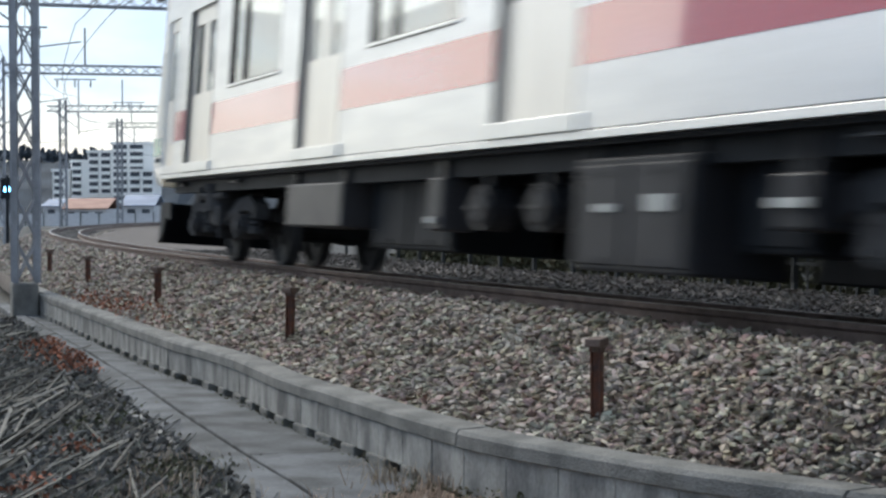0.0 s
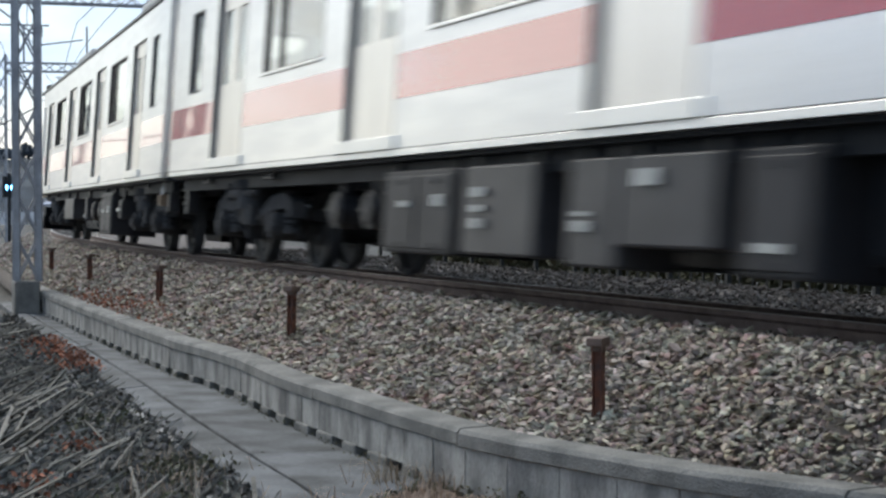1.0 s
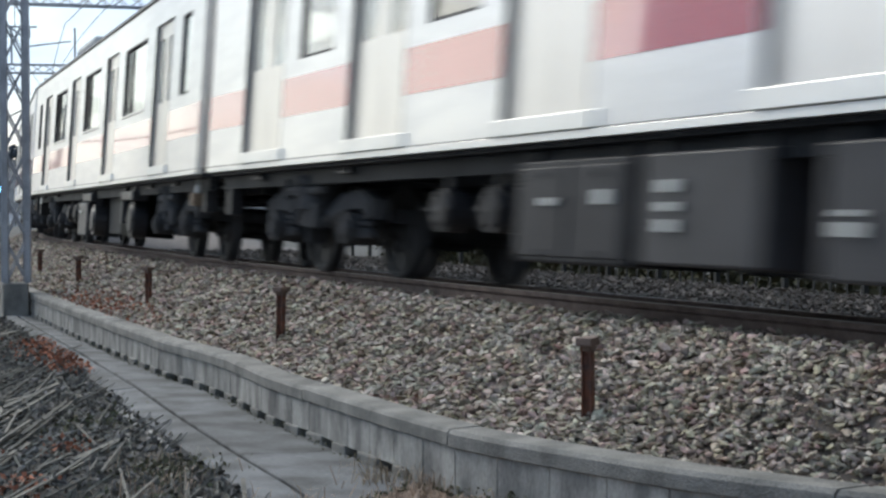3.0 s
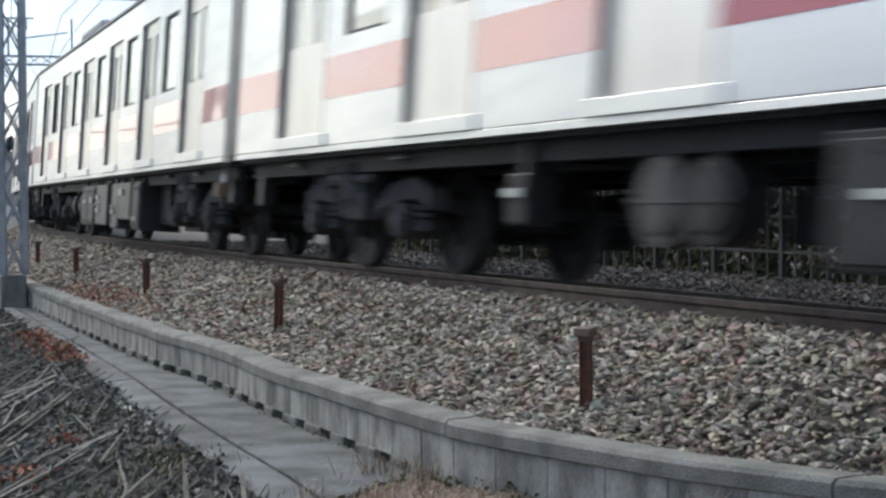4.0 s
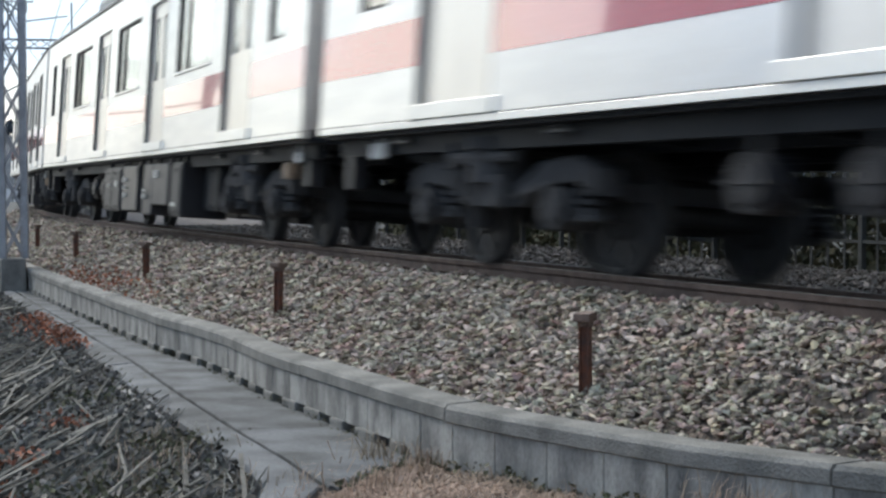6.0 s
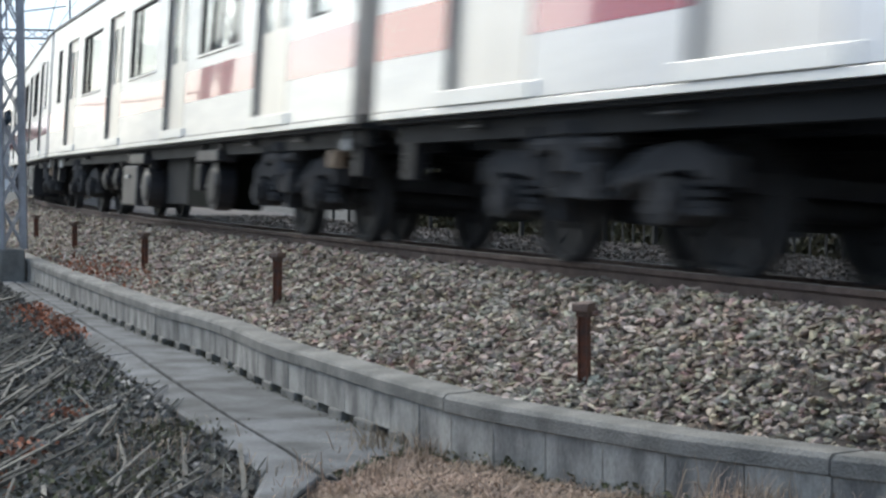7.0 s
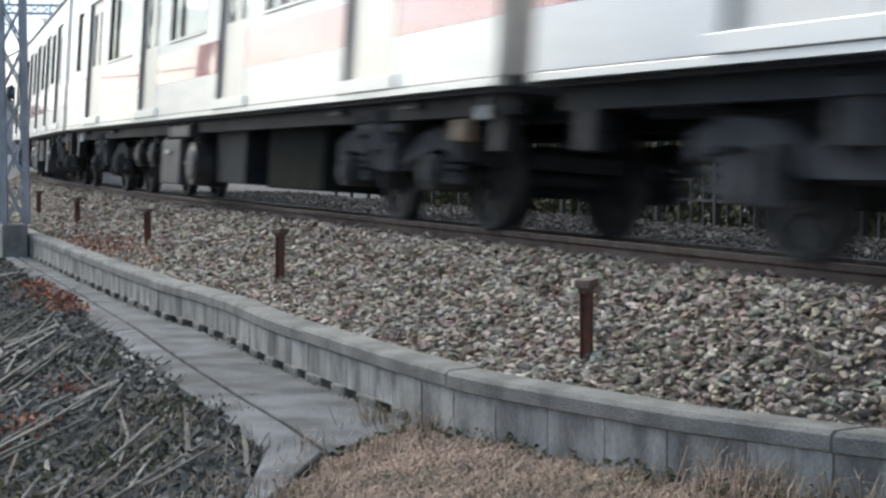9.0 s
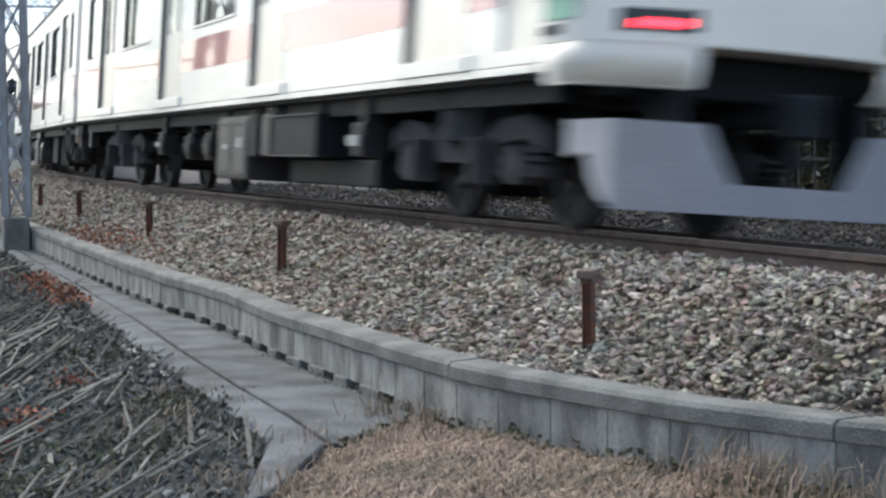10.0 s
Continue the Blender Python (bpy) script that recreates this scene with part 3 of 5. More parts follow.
# ---------------------------------------------------------------- masts, portals and wires
def lattice(bm, a, b, w, d, side, bay, leg=0.07, lace=0.035):
    """A four-legged lattice from a to b; side is the direction of its width w, d its other depth."""
    a, b, side = Vector(a), Vector(b), Vector(side).normalized()
    axis = (b - a).normalized()
    other = axis.cross(side).normalized()
    corners = [side * (sx * w / 2) + other * (sy * d / 2) for sx, sy in ((-1, -1), (1, -1), (1, 1), (-1, 1))]
    for c in corners:
        beam(bm, a + c, b + c, leg, leg)
    length = (b - a).length
    n = max(1, round(length / bay))
    for i in range(n):
        p, q = a + axis * (length * i / n), a + axis * (length * (i + 1) / n)
        for k in range(4):
            c0, c1 = corners[k], corners[(k + 1) % 4]
            beam(bm, p + c0, q + c1, lace, lace * 0.5)
            beam(bm, p + c1, q + c0, lace, lace * 0.5)


def build_portal(s, u, w, top, span, label, base=True):
    portal = new("catenary_portal")
    tagged(portal, label, "catenary portal", "portals over the track")
    fwd, out = frame_at(s)
    foot = on_track(s, u, -0.42 if base else -0.62)
    bm = bmesh.new()
    lattice(bm, foot + Vector((0, 0, 0.0)), on_track(s, u, top + 0.5), w, w, out, w * 2.05, leg=w * 0.24, lace=w * 0.15)
    part("mast", bm, MAST_STEEL, portal, "grey lattice steel mast")
    bm = bmesh.new()
    a, b = on_track(s, u - w / 2, top), on_track(s, u - span, top)
    lattice(bm, a, b, 0.34, 0.34, (0, 0, 1), 0.5, leg=0.055, lace=0.035)
    lattice(bm, on_track(s, u + w / 2, top), on_track(s, u + 0.9, top), 0.30, 0.30, (0, 0, 1), 0.5, leg=0.06, lace=0.04)
    part("crossbeam", bm, MAST_STEEL, portal, "grey lattice crossbeam")
    bm = bmesh.new()
    p = on_track(s, 1.1, top - 0.15)
    beam(bm, p, p - Vector((0, 0, 1.35)), 0.07, 0.07)
    beam(bm, p - Vector((0, 0, 0.05)) + Vector((out.x, out.y, 0)) * 1.3, p - Vector((0, 0, 1.0)), 0.05, 0.05)
    q = p - Vector((0, 0, 1.2))
    beam(bm, q, q - Vector((out.x, out.y, -0.15)) * 1.2, 0.04, 0.04)
    part("drop_arm", bm, MAST_STEEL, portal, "steel drop arm with a wire bracket")
    bm = bmesh.new()
    p = on_track(s, u - 3.4, top + 0.2)
    beam(bm, p, p + Vector((0, 0, 1.5)), 0.07, 0.07)
    part("wire_post", bm, MAST_STEEL, portal, "short steel post")
    bm = bmesh.new()
    p = on_track(s, u - 0.9, top + 0.2)
    beam(bm, p, p + Vector((0, 0, 1.5)), 0.07, 0.07)
    p = on_track(s, u - 0.9, top + 1.7)
    beam(bm, p + Vector((out.x, out.y, 0)) * 1.4, p - Vector((out.x, out.y, 0)) * 1.0, 0.07, 0.07)
    part("feeder_arm", bm, MAST_STEEL, portal, "steel feeder bracket")
    for k in (-1.2, -0.2, 0.7):
        bm = bmesh.new()
        c = p - Vector((out.x, out.y, 0)) * k
        for j in range(4):
            rod(bm, c - Vector((0, 0, 0.10 + 0.09 * j)), c - Vector((0, 0, 0.15 + 0.09 * j)), 0.07, 0.05, n=8)
        rod(bm, c, c - Vector((0, 0, 0.5)), 0.02, n=6)
        part("insulator", bm, FENCE_PALE, portal, "ribbed pale insulator")
    if base:
        bm = bmesh.new()
        m = level_pose(s, u, -1.2)
        box(bm, -0.26, 0.26, -0.16, 0.22, 0.0, 0.78, 0.03)
        for v in bm.verts:
            v.co = m @ v.co
        part("footing", bm, CAP, portal, "weathered concrete footing")
    return portal


def build_wires():
    runs = [("contact_wire", 0.0, 5.05, 0.010, 0.0), ("messenger_wire", 0.05, 5.95, 0.012, 0.35),
            ("feeder_wire", 2.6, 7.5, 0.014, 0.5), ("feeder_wire", 1.3, 7.5, 0.014, 0.5)]
    stops = (24.3, 45.0, 66.0, 94.0, 121.0, 150.0)
    for name, u, z, r, sag in runs:
        cu = bpy.data.curves.new(name, "CURVE")
        cu.dimensions = "3D"
        cu.bevel_depth = r
        cu.bevel_resolution = 1
        pts = []
        for a, b in zip(stops, stops[1:]):
            for k in range(8):
                f = k / 8
                pts.append(on_track(a + (b - a) * f, u, z - sag * 4 * f * (1 - f)))
        sp = cu.splines.new("POLY")
        sp.points.add(len(pts) - 1)
        for p, q in zip(sp.points, pts):
            p.co = (*q, 1)
        cu.materials.append(WIRE)
        tagged(new(name, cu), "thin dark overhead wire over the railway", "wire", "overhead wires")


    # a thicker cable that hangs from mast to mast
    cu = bpy.data.curves.new("signal_cable", "CURVE")
    cu.dimensions = "3D"
    cu.bevel_depth = 0.014
    hooks = ((24.3, 2.6, 2.20), (66.0, 2.6, 4.25), (94.0, 2.0, 4.95), (121.0, 2.2, 5.6))
    sp = cu.splines.new("POLY")
    sp.points.add(24)
    for i, p in enumerate(sp.points):
        k, f = min(i // 8, 2), i / 8 - min(i // 8, 2)
        (s0, u0, z0), (s1, u1, z1) = hooks[k], hooks[k + 1]
        p.co = (*on_track(s0 + (s1 - s0) * f, u0 + (u1 - u0) * f, z0 + (z1 - z0) * f - 1.6 * f * (1 - f)), 1)
    cu.materials.append(WIRE)
    tagged(new("signal_cable", cu), "thick dark cable that sags from mast to mast", "cable", "overhead wires")


# ---------------------------------------------------------------- distance
def build_apartments():
    house = new("apartment_building")
    tagged(house, "white stepped apartment block with dark balconies, far off", "building")

    def block(x0, x1, y0, y1, top, floors, storey):
        bm = bmesh.new()
        box(bm, x0, x1, y0, y1, -1.3, top)
        wall = part("wall", bm, FLAT_WHITE, house)
        bm = bmesh.new()
        box(bm, x0 - 0.4, x1 + 0.4, y0 - 0.6, y1, top, top + 0.9)
        part("parapet", bm, FLAT_WHITE, house)
        for f in range(floors):
            z = top - (f + 1) * storey
            x = x0 + 0.5
            while x + 3.2 < x1:
                bm = bmesh.new()
                w = 4.4 if (x1 - x) > 8 else 3.0
                box(bm, x, x + w, y0 - 0.05, y0 + 0.1, z + 1.05, z + 2.45)
                part("window", bm, FLAT_DARK, wall, "dark glazing behind a balcony")
                bm = bmesh.new()
                box(bm, x - 0.2, x + w + 0.2, y0 - 1.2, y0 - 0.05, z - 0.1, z + 1.0)
                part("balcony", bm, FLAT_WHITE, wall, "white balcony front")
                x += w + 1.1
    block(-111.5, -97.0, 540, 552, 24.3, 7, 2.45)
    block(-120.0, -111.7, 541, 552, 21.6, 6, 2.45)
    block(-126.0, -120.2, 542, 552, 18.4, 5, 2.45)
    block(-131.5, -126.2, 539, 550, 15.2, 4, 2.45)
    block(-107.5, -94.0, 520, 534, 14.6, 4, 2.6)


def build_hill():
    bm = bmesh.new()
    rings = []
    xs = np.arange(-700, 500, 7.0)
    for k, (y, hgt) in enumerate(((700, -3), (740, 14), (780, 27), (820, 32), (900, 20), (1000, -3))):
        rings.append([Vector((x, y + 15 * rough(x, y, 0.02), hgt * (0.92 + 0.10 * rough(x, 0, 0.006)) + (hgt > 0) * (2.2 * rough(x, y, 0.11) + 1.5 * rough(x, y, 0.31)))) for x in xs])
    loft(bm, rings, closed=False)
    hill = part("hill", bm, HILL)
    tagged(hill, "dark wooded hill on the horizon", "hill", kind="structure")
    rng = random.Random(5)
    shapes = [stone_shape(rng) for _ in range(6)]
    rows = [(x, 812 + rng.uniform(-20, 12), 30.5 + 3 * rough(x, 0, 0.02) + rng.uniform(-1.5, 1.5), rng.uniform(3, 7), rng.uniform(0, 3), rng.uniform(0, 3), rng.uniform(0, 6)) for x in np.arange(-330, -60, 0.6)]
    wood = scatter("far_wood", shapes, rows, HILL)
    tagged(wood, "dark tree crowns along the hilltop", "trees", kind="stuff")


def build_shed(x0, x1, y, depth, eave, ridge, roof_mat, label):
    house = new("low_building")
    tagged(house, label, "building", "low buildings behind the railway")
    bm = bmesh.new()
    box(bm, x0, x1, y, y + depth, -1.35, eave)
    wall = part("wall", bm, HOUSE_WALL, house)
    bm = bmesh.new()
    pts = [(y - 0.5, eave - 0.1), (y + depth / 2, ridge), (y + depth + 0.5, eave - 0.1), (y + depth + 0.5, eave + 0.08), (y + depth / 2, ridge + 0.2), (y - 0.5, eave + 0.08)]
    loft(bm, [[Vector((x, a, b)) for a, b in pts] for x in (x0 - 0.4, x1 + 0.4)])
    part("roof", bm, roof_mat, house)
    x = x0 + 0.8
    while x + 1.6 < x1:
        bm = bmesh.new()
        box(bm, x, x + 1.4, y - 0.04, y + 0.1, eave - 1.7, eave - 0.6)
        part("window", bm, FLAT_DARK, wall)
        x += 2.6


def build_far_fence():
    fence = new("pale_fence")
    tagged(fence, "long pale panel fence beyond the curve of the track", "fence")
    bm = bmesh.new()
    box(bm, -0.98, 0.98, -0.04, 0.04, 0.05, 1.55, 0.01)
    panel = mesh_of("panel", bm, HOUSE_WALL)
    bm = bmesh.new()
    box(bm, -0.07, 0.07, -0.07, 0.07, 0.0, 1.7, 0.01)
    post = mesh_of("post", bm, FENCE_PALE)
    for i in range(22):
        m = Matrix.Translation((-54 + i * 2.1, 186 + i * 0.25, -1.35 + 0.55))
        piece("panel", panel, fence, m)
        piece("post", post, fence, m @ Matrix.Translation((1.05, 0, 0)))


def build_near_fence():
    """The fence beyond the track, seen under the train."""
    fence = new("track_fence")
    tagged(fence, "dull grey steel fence beyond the railway track", "fence")
    bm = bmesh.new()
    box(bm, -0.04, 0.04, -0.04, 0.04, 0.0, 1.75, 0.006)
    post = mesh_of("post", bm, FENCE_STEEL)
    bm = bmesh.new()
    box(bm, -0.018, 0.018, -0.01, 0.01, 0.12, 1.66)
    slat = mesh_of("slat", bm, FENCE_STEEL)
    bm = bmesh.new()
    box(bm, -0.95, 0.95, -0.02, 0.02, 0.10, 0.15)
    box(bm, -0.95, 0.95, -0.02, 0.02, 0.58, 0.62)
    box(bm, -0.95, 0.95, -0.02, 0.02, 1.08, 1.13)
    box(bm, -0.95, 0.95, -0.02, 0.02, 1.60, 1.64)
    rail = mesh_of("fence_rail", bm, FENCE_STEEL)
    for i in range(24):
        m = level_pose(0.0 + i * 1.9, -7.4, -0.72)
        piece("post", post, fence, m)
        piece("fence_rail", rail, fence, m @ Matrix.Translation((0.95, 0, 0)))
        if i < 14:
            for k in range(4):
                piece("slat", slat, fence, m @ Matrix.Translation((0.38 * (k + 1), 0, 0)))
    rng = random.Random(21)
    blades = []
    for _ in range(80000):
        s, u = rng.uniform(-4, 42), rng.gauss(-8.7, 0.35)
        z = rng.uniform(-0.8, 2.9)
        blades.append((s, u, z, rng.uniform(0.09, 0.2)))
    ob = leaf_cloud("hedge", blades, GREEN_WEED, rng)
    tagged(ob, "dark unkempt hedge behind the fence", "hedge", kind="stuff")


def leaf_cloud(name, rows, mat, rng):
    """Many small bent leaves; rows of s, u, z, size."""
    co, faces = [], []
    for s, u, z, size in rows:
        p = on_track(s, u, z)
        a, b = rng.uniform(0, 6.28), rng.uniform(-1.2, 1.2)
        d = Vector((math.cos(a) * math.cos(b), math.sin(a) * math.cos(b), math.sin(b))) * size
        e = d.cross(Vector((rng.uniform(-1, 1), rng.uniform(-1, 1), rng.uniform(0.2, 1)))).normalized() * size * 0.35
        i = len(co)
        co += [p - d * 0.5, p + e, p + d * 0.5, p - e]
        faces.append((i, i + 1, i + 2, i + 3))
    me = bpy.data.meshes.new(name)
    me.from_pydata([c[:] for c in co], [], faces)
    me.materials.append(mat)
    return new(name, me)


def blade_field(name, rows, mat, rng, width=0.004):
    """Upright or lying blades, two segments each; rows of s, u, z, height, lean."""
    co, faces = [], []
    for s, u, z, hgt, lean in rows:
        p = on_track(s, u, z)
        a = rng.uniform(0, 6.28)
        d = Vector((math.cos(a), math.sin(a), 0))
        w = Vector((-math.sin(a + 0.8), math.cos(a + 0.8), 0)) * width * rng.uniform(0.6, 1.4)
        p1 = p + d * (lean * hgt * 0.35) + Vector((0, 0, hgt * 0.6))
        p2 = p + d * (lean * hgt) + Vector((0, 0, hgt * max(0.15, 1 - lean * 0.55)))
        i = len(co)
        co += [p - w, p + w, p1 + w * 0.7, p1 - w * 0.7, p2]
        faces += [(i, i + 1, i + 2, i + 3), (i + 3, i + 2, i + 4)]
    me = bpy.data.meshes.new(name)
    me.from_pydata([c[:] for c in co], [], faces)
    me.materials.append(mat)
    return new(name, me)


def build_signal():
    sig = new("track_signal")
    tagged(sig, "dark trackside signal post with a lit blue lamp", "signal")
    bm = bmesh.new()
    rod(bm, (-16.35, 60, -1.3), (-16.35, 60, 2.1), 0.07)
    part("post", bm, UNDER, sig)
    bm = bmesh.new()
    box(bm, -16.62, -16.1, 60.02, 60.2, 1.2, 2.0, 0.03)
    part("case", bm, UNDER, sig)
    bm = bmesh.new()
    rod(bm, (-16.36, 59.98, 1.57), (-16.36, 60.02, 1.57), 0.12, n=16)
    part("lamp", bm, SIGNAL_BLUE, sig, "glowing blue lamp")
    cab = new("relay_cabinet")
    tagged(cab, "dark trackside relay cabinet", "cabinet")
    bm = bmesh.new()
    box(bm, -15.6, -14.9, 52, 52.6, -1.2, 0.55, 0.04)
    part("body", bm, BOX_GREY, cab)
    bm = bmesh.new()
    box(bm, -15.55, -14.95, 51.98, 52.0, -0.9, 0.45, 0.01)
    part("door", bm, BOX_GREY, cab)


# ---------------------------------------------------------------- rubble, sticks, grass and weeds
def build_litter():
    rng = random.Random(31)
    shapes = [stone_shape(rng) for _ in range(8)]
    rows = []
    for _ in range(11000):
        s = rng.uniform(5.5, 24)
        u = edge_line(s) + abs(rng.gauss(0, 1.1))
        size = rng.choice((0.015, 0.02, 0.025, 0.03, 0.04, 0.05, 0.065)) * rng.uniform(0.7, 1.4)
        p = on_track(s, u, bank_height(s, u) + size * 0.15)
        rows.append((p.x, p.y, p.z, size, rng.uniform(-1, 1), rng.uniform(-1, 1), rng.uniform(0, 6.28)))
    ob = scatter("rubble", shapes, rows, DEBRIS)
    tagged(ob, "dark broken stones and litter on the bank", "rubble", kind="stuff")
    # cut stalks and laths lying on the bank, most of them in one direction
    bm = bmesh.new()
    rod(bm, (-0.5, 0, 0), (0.5, 0, 0), 0.011, 0.008, n=6)
    stalk = mesh_of("stalk", bm, STICK)
    bm = bmesh.new()
    box(bm, -0.5, 0.5, -0.013, 0.013, -0.006, 0.006)
    lath = mesh_of("lath", bm, STICK)
    def lying(s, u, length, a, lift):
        """Pose of a stick of that length whose two ends rest on the bank, and how near to the track it reaches."""
        p = on_track(s, u, 0)
        d = Vector((math.cos(a), math.sin(a)))
        zs, least = [], 9.0
        for k in (-0.5, 0.5):
            q = Vector((p.x, p.y)) + d * length * k
            r = q - CENTRE
            uu = r.length - RADIUS
            ss = RADIUS * math.atan2(r.dot(ALONG), r.dot(OUTWARD))
            edge = edge_line(ss)
            least = min(least, uu - edge)
            zs.append(bank_height(ss, uu) if uu > edge else -0.885)
        pitch = math.atan2(zs[1] - zs[0], length)
        m = Matrix.Translation((p.x, p.y, (zs[0] + zs[1]) / 2 + lift)) @ Matrix.Rotation(a, 4, "Z") @ Matrix.Rotation(-pitch + rng.gauss(0, 0.02), 4, "Y") @ Matrix.Rotation(rng.uniform(-0.5, 0.5), 4, "X") @ Matrix.Diagonal((length, 1, 1, 1))
        return m, least

    def heading():
        return radians(90 + rng.gauss(-3, 8)) if rng.random() < 0.93 else radians(90 + rng.gauss(14, 8))

    for i in range(300):
        s = rng.uniform(6.0, 21)
        u = edge_line(s) + 0.05 + rng.random() ** 0.8 * 2.3
        m, least = lying(s, u, rng.choice((0.5, 0.8, 1.2, 1.7, 2.3, 2.9)) * rng.uniform(0.8, 1.2), heading(), rng.uniform(0.02, 0.07))
        if least < -0.3 or (least < -0.05 and i % 5):
            continue
        if rng.random() < 0.25:
            tagged(new("lath", lath), "grey weathered wooden lath lying on the bank", "stick", "sticks on the bank").matrix_basis = m
        else:
            tagged(new("dry_stalk", stalk), "dry pale plant stalk lying on the bank", "stick", "sticks on the bank").matrix_basis = m
    # the mat of thinner straw below them
    co, faces = [], []
    for i in range(1900):
        s = rng.uniform(5.6, 21)
        u = edge_line(s) + rng.random() ** 0.9 * 2.5
        m, least = lying(s, u, rng.uniform(0.15, 0.9), heading(), rng.uniform(0.005, 0.04))
        if least < -0.15:
            continue
        w, j = rng.uniform(0.0025, 0.006), len(co)
        for x in (-0.5, 0.5):
            for y, z in ((-w, -w * 0.6), (w, -w * 0.6), (0, w)):
                co.append((m @ Vector((x, y, z)))[:])
        faces += [(j, j + 1, j + 4, j + 3), (j + 1, j + 2, j + 5, j + 4), (j + 2, j, j + 3, j + 5), (j, j + 2, j + 1), (j + 3, j + 4, j + 5)]
    me = bpy.data.meshes.new("straw")
    me.from_pydata(co, [], faces)
    me.materials.append(STRAW)
    tagged(new("straw", me), "matted grey straw and thin stalks on the bank", "straw", kind="stuff")
    # dry grass where the channel ends, and along the foot of the wall
    rows = []
    for _ in range(95000):
        s, u = rng.uniform(2.5, 8.2), rng.uniform(1.5, 5.4)
        if u < wall_line(s) + 0.02 or s > 8.15 - 1.2 * (u - 2.6) + 0.3 * rough(s, u, 2.0):
            continue
        thick = 0.5 + 0.5 * rough(s, u, 1.4)
        if rng.random() > 0.6 + 0.5 * thick:
            continue
        rows.append((s, u, bank_height(s, u) - 0.01, rng.uniform(0.015, 0.07), rng.uniform(0.8, 3.2)))
    ob = blade_field("dry_grass", rows, GRASS, rng)
    tagged(ob, "short dry reddish-brown grass at the foot of the wall", "grass", kind="stuff")
    rows = []
    for cs, cu, n, hh, spread in ((8.1, 2.78, 90, 0.22, 0.12), (5.55, 2.22, 160, 0.34, 0.16), (5.2, 2.12, 160, 0.36, 0.2), (4.7, 2.1, 200, 0.3, 0.3), (7.5, 3.5, 60, 0.22, 0.2), (8.6, 4.0, 80, 0.22, 0.2), (9.6, 3.75, 60, 0.16, 0.2), (7.2, 4.6, 90, 0.2, 0.3), (7.75, 2.72, 70, 0.2, 0.1), (7.45, 3.05, 60, 0.16, 0.12), (7.1, 3.45, 60, 0.16, 0.12), (6.6, 3.95, 80, 0.18, 0.15)):
        for _ in range(n):
            s, u = rng.gauss(cs, spread), max(rng.gauss(cu, spread), wall_line(cs) + 0.03)
            rows.append((s, u, bank_height(s, u) - 0.01, hh * rng.uniform(0.4, 1.1), rng.uniform(0.1, 1.0)))
    for _ in range(2600):
        s, u = rng.uniform(3.0, 7.9), rng.uniform(1.7, 4.6)
        if u < wall_line(s) + 0.04 or s > 8.0 - 1.2 * (u - 2.6):
            continue
        rows.append((s, u, bank_height(s, u) - 0.01, rng.uniform(0.06, 0.16), rng.uniform(0.5, 2.4)))
    ob = blade_field("tall_grass", rows, GRASS, rng, 0.0035)
    tagged(ob, "tufts of tall straw-coloured grass", "grass", kind="stuff")
    rows = []
    for _ in range(750):
        s = rng.uniform(14.8, 19.0)
        u = edge_line(s) - 0.1 + abs(rng.gauss(0, 0.22))
        rows.append((s, u, max(bank_height(s, u), -0.92) + rng.uniform(0.0, 0.09), rng.uniform(0.02, 0.06)))
    for _ in range(500):
        s = rng.gauss(19.5, 1.8)
        u = rng.gauss(2.25, 0.16)
        if u < 2.42:
            rows.append((s, u, bed_height(u) + rng.uniform(0.0, 0.07), rng.uniform(0.02, 0.06)))
    for cs, cu in ((9.3, 4.6), (10.5, 4.1), (8.6, 4.9)):
        for _ in range(70):
            s, u = rng.gauss(cs, 0.15), rng.gauss(cu, 0.1)
            rows.append((s, u, bank_height(s, u) + rng.uniform(0.0, 0.08), rng.uniform(0.03, 0.06)))
    litter = []
    for _ in range(5200):
        s = rng.uniform(5.5, 24)
        u = edge_line(s) - 0.02 + abs(rng.gauss(0, 1.0))
        litter.append((s, u, bank_height(s, u) + rng.uniform(0.0, 0.05), rng.uniform(0.02, 0.06)))
    ob = leaf_cloud("leaf_litter", litter, LITTER, rng)
    tagged(ob, "dull brown dead leaves and plant scraps on the bank", "litter", kind="stuff")
    ob = leaf_cloud("red_weeds", rows, RED_WEED, rng)
    tagged(ob, "withered rust-red ferns and weeds on the bank", "weeds", kind="stuff")
    rows = []
    for cs, cu, n, sp in ((9.0, 3.75, 260, 0.25), (8.0, 4.3, 300, 0.3), (11.5, 3.8, 160, 0.3), (7.4, 5.0, 260, 0.3), (5.2, 2.2, 260, 0.22)):
        for _ in range(n):
            s, u = rng.gauss(cs, sp), max(rng.gauss(cu, sp * 0.7), wall_line(cs) + 0.05)
            rows.append((s, u, bank_height(s, u) + rng.uniform(0.0, 0.12), rng.uniform(0.02, 0.05)))
    for _ in range(220):
        u = rng.uniform(2.72, 3.3)
        s = 7.95 - 0.75 * (u - 2.72) + rng.gauss(-0.05, 0.05)
        rows.append((s, u, -0.95 + rng.uniform(0, 0.06), rng.uniform(0.015, 0.04)))
    for _ in range(420):
        s = rng.uniform(3.5, 8.0)
        u = wall_line(s) + abs(rng.gauss(0.05, 0.06))
        rows.append((s, u, bank_height(s, u) + rng.uniform(0, 0.07), rng.uniform(0.015, 0.045)))
    for _ in range(500):
        s = rng.uniform(8.0, 20)
        u = wall_line(s) + abs(rng.gauss(0.03, 0.03))
        rows.append((s, u, -0.92 + rng.uniform(0, 0.05), rng.uniform(0.012, 0.03)))
